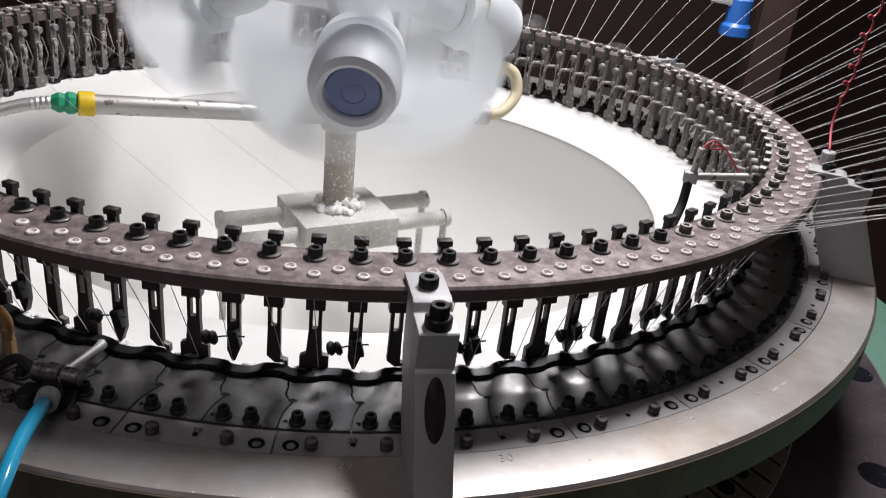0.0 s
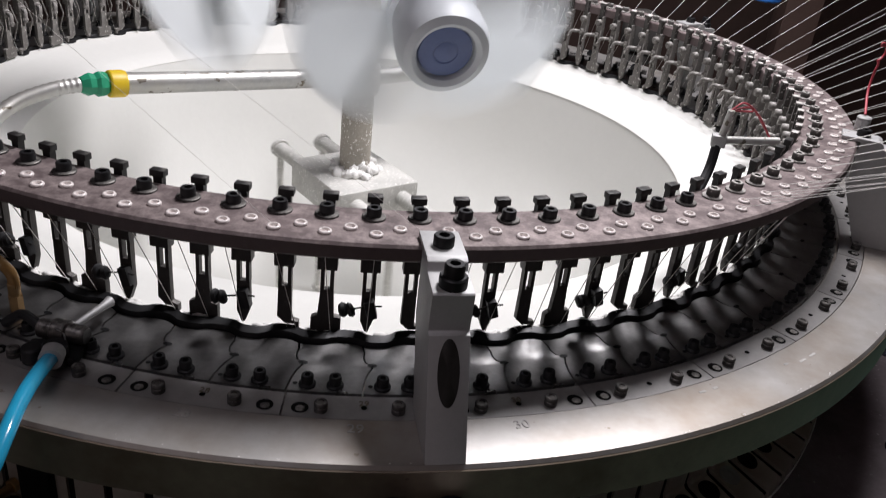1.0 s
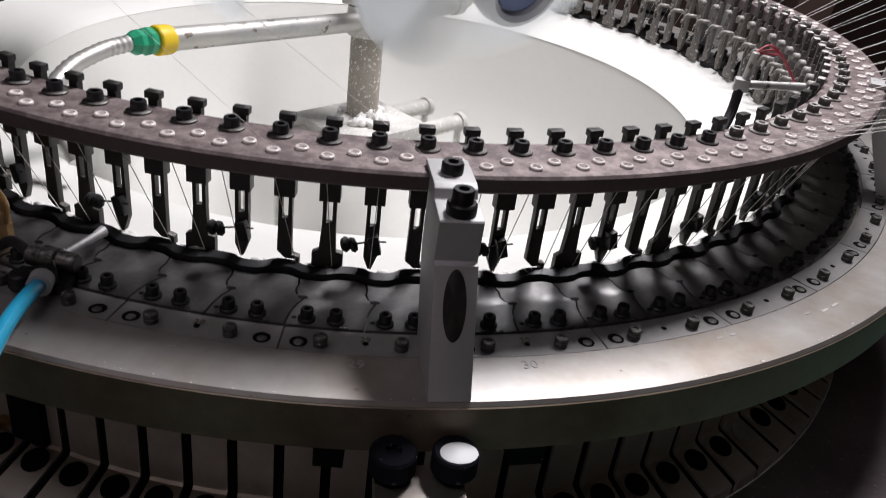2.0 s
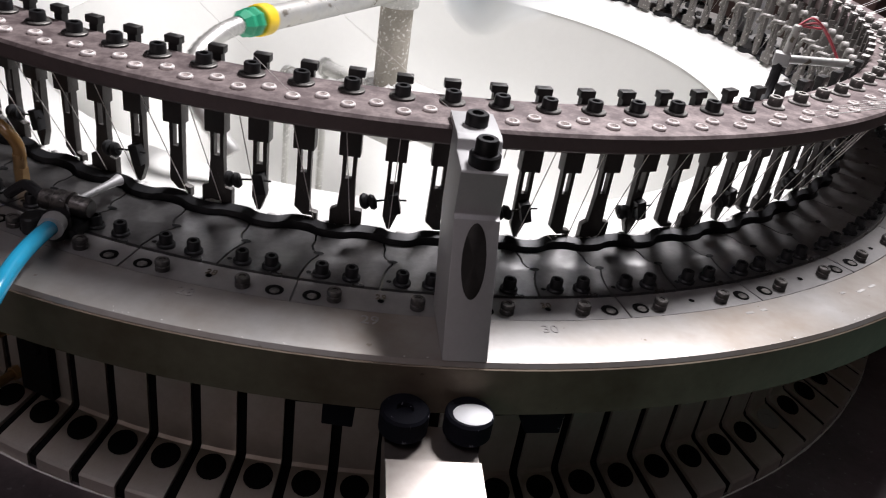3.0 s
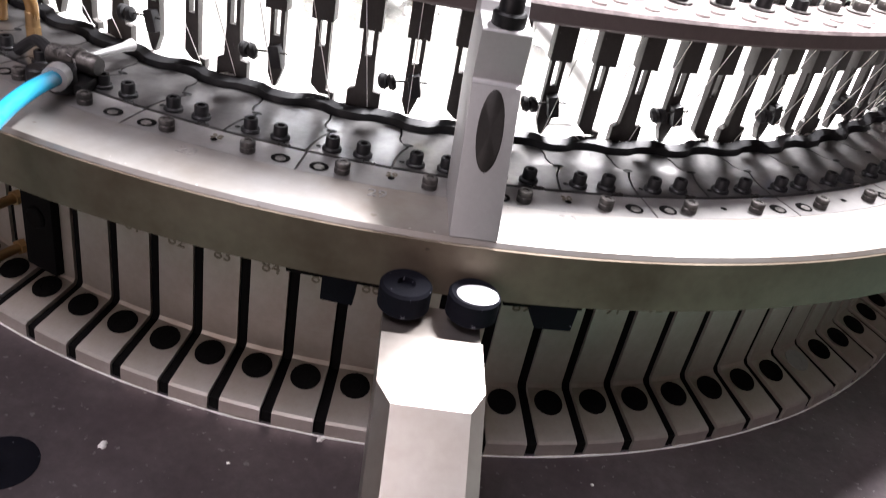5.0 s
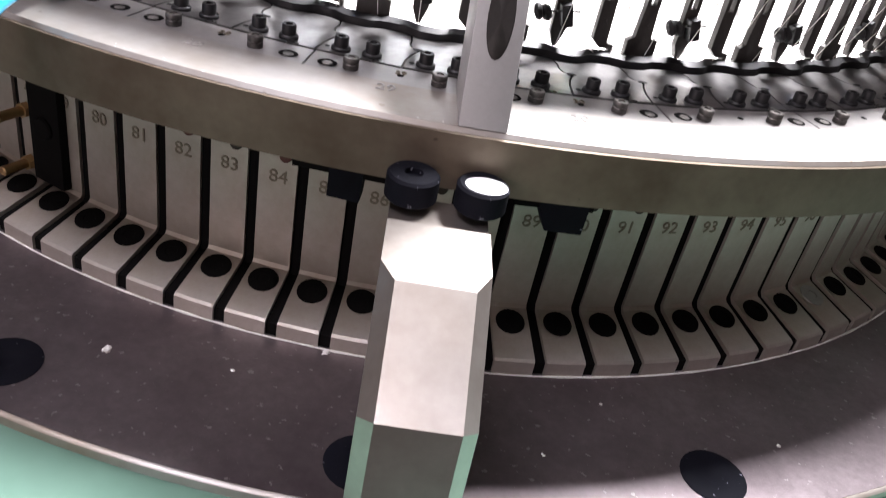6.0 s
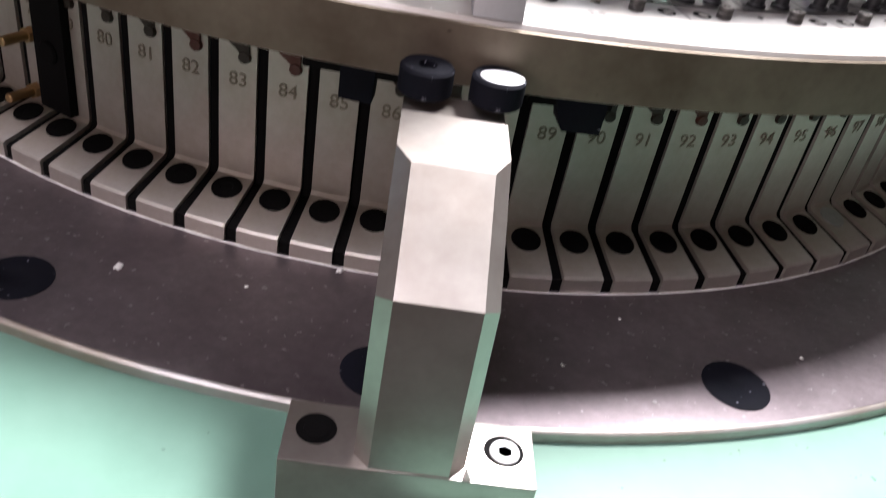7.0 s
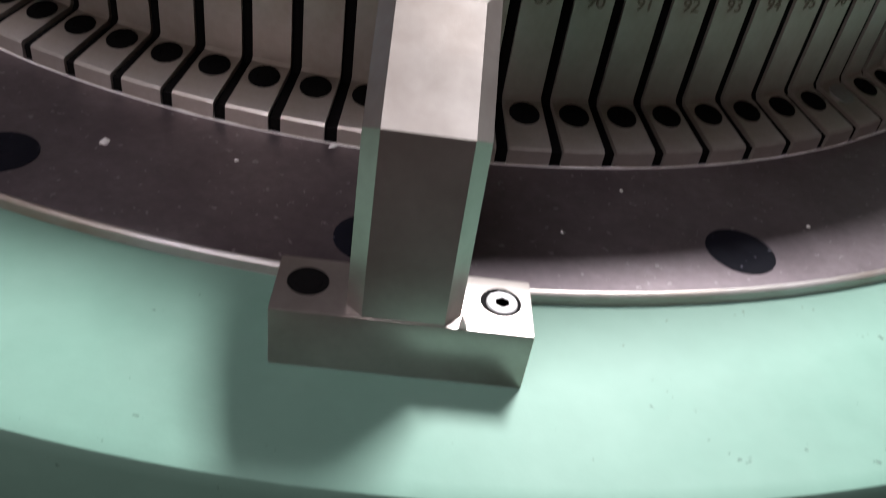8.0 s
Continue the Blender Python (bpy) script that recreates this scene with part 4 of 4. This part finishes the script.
def feed_wheels():
    """Yarn feed wheels on the machine frame outside the rings."""
    for th, r, z in ((172, 0.8, 0.01), (163, 0.79, 0.03), (151, 0.8, 0.005)):
        t = thing("feed_wheel", "dusty grey yarn feed wheel on the dark frame", "feed wheel", "yarn feed wheels", m=polar(r, th, z))
        bm = bmesh.new()
        add_lathe(bm, [(0.012, -0.04), (0.03, -0.036), (0.034, -0.02), (0.034, 0.006), (0.028, 0.022), (0.015, 0.032), (0.0, 0.035)], 24)
        part("housing", bm, WHEEL_GREY, t)
        bm = bmesh.new()
        add_lathe(bm, [(0.02, -0.062), (0.026, -0.06), (0.026, -0.044), (0.02, -0.042)], 24, closed=True)
        part("wheel", bm, WHEEL_GREY, t)
        bm = bmesh.new()
        add_cyl(bm, 0.009, 1.2 + z - 0.04, pose(0, 0, -1.2 - z), 12)
        part("stand", bm, DARK_WALL, t)


WHEEL_GREY = material("dusty_grey_plastic", (0.07, 0.065, 0.062), 0.6, 0.0, 0.3, 40, 0.2, dust=((0.2, 0.19, 0.18), 0.4))
feed_wheels()


def edge_nicks():
    """Bright nicks and lint specks along the upper edge of the steel ring."""
    rnd = random.Random(21)
    bm = bmesh.new()
    for k in range(70):
        th = rnd.gauss(42, 15) if k % 3 else rnd.uniform(-20, 12)
        b = bmesh.new()
        bmesh.ops.create_icosphere(b, subdivisions=1, radius=rnd.uniform(0.0002, 0.0005))
        for v in b.verts:
            v.co *= 1 + 0.6 * noise.noise(v.co * 900 + Vector((k, 0, 0)))
            v.co.x *= 1.7
            v.co.z *= 0.5
        b.transform(polar(0.5226 - abs(rnd.gauss(0, 0.0012)), th, 0.0104))
        merge(bm, b)
    tagged(finish("edge_nicks", bm, FLUFF, smooth=80), "bright specks along the worn edge of the steel ring", "wear", kind="stuff")


edge_nicks()


def edge_lint():
    """Lint caught along the knitting edge and on the rear feeders."""
    rnd = random.Random(11)
    bm = bmesh.new()
    for k in range(420):
        th = rnd.uniform(-40, 75)
        r = 0.4118 + rnd.uniform(-0.0025, 0.0015)
        s = rnd.uniform(0.0012, 0.0032)
        b = bmesh.new()
        bmesh.ops.create_icosphere(b, subdivisions=1, radius=s)
        for v in b.verts:
            v.co *= 1 + 0.5 * noise.noise(v.co * 600 + Vector((k, 0, 0)))
            v.co.x *= 1.8
        b.transform(polar(r, th, 0.0115 + rnd.uniform(0, 0.001)))
        merge(bm, b)
    tagged(finish("edge_lint", bm, FLUFF, smooth=80), "white lint caught along the knitting edge", "lint", kind="stuff")


edge_lint()


def left_gate():
    """A black plate put in for the shaded gap in the cam ring, with brass screws beside it."""
    t = thing("cam_gate", "black plate painting the shaded gap in the cam ring, with brass screws", "cam gate", m=at(-16.2))
    # Black plate stands in for the shade over the cam section's face.
    bm = bmesh.new()
    add_box(bm, 0.025, 0.006, 0.1, pose(0, -0.4635, -0.072), 0.001)
    for z in (-0.045, -0.085):
        add_cyl(bm, 0.007, 0.003, pose(0, -0.4655, z, 90), 18, 0.001)
    part("gate_plate", bm, HOLE_BLACK, t)
    for x, z in ((-0.021, -0.052), (-0.021, -0.082), (-0.022, -0.117)):
        bm = bmesh.new()
        add_cyl(bm, 0.003, 0.02, pose(x, -0.461, z, 90), 12, 0.0008)
        add_cyl(bm, 0.0048, 0.004, pose(x, -0.461, z, 90), 6)
        part("brass_screw", bm, BRASS, t)


left_gate()


def lint_flecks():
    """Small bits of lint lying on the dark plate."""
    for r, th, size in ((0.5425, -3.7, 0.003), (0.501, 7.56, 0.0022), (0.52, 24.5, 0.0012), (0.556, 20.0, 0.0014), (0.53, 3.0, 0.0011), (0.56, 34.0, 0.0013)):
        bm = bmesh.new()
        bmesh.ops.create_icosphere(bm, subdivisions=2, radius=size)
        for v in bm.verts:
            v.co *= 0.8 + 0.9 * noise.noise(v.co * 700 + Vector((th, 0, 0)))
            v.co.z *= 0.45
        bm.transform(polar(r, th, -0.1432, 0, 0, th * 9))
        tagged(finish("lint_fleck", bm, FLUFF, smooth=80), "small white lint fleck on the dark plate", "lint", "lint flecks")


lint_flecks()


# ---- motion: the spreader and the blower turn about the mast, the fans spin ----
def motions():
    walk(SPREADER, [(0.5 * k, pose(AXIS, 0, 0.007, 0, 0, 31 + 99.3 * 0.5 * k)) for k in range(17)])
    walk(BLOWER, [(0.5 * k, pose(AXIS, 0, 0, 0, 0, 30.6 + 16.4 * 0.5 * k)) for k in range(17)])
    for rotor, m in ROTORS:
        walk(rotor, [(k / 30, m @ pose(0, 0, 0, 0, 0, 200 + 84 * k)) for k in range(241)])


motions()
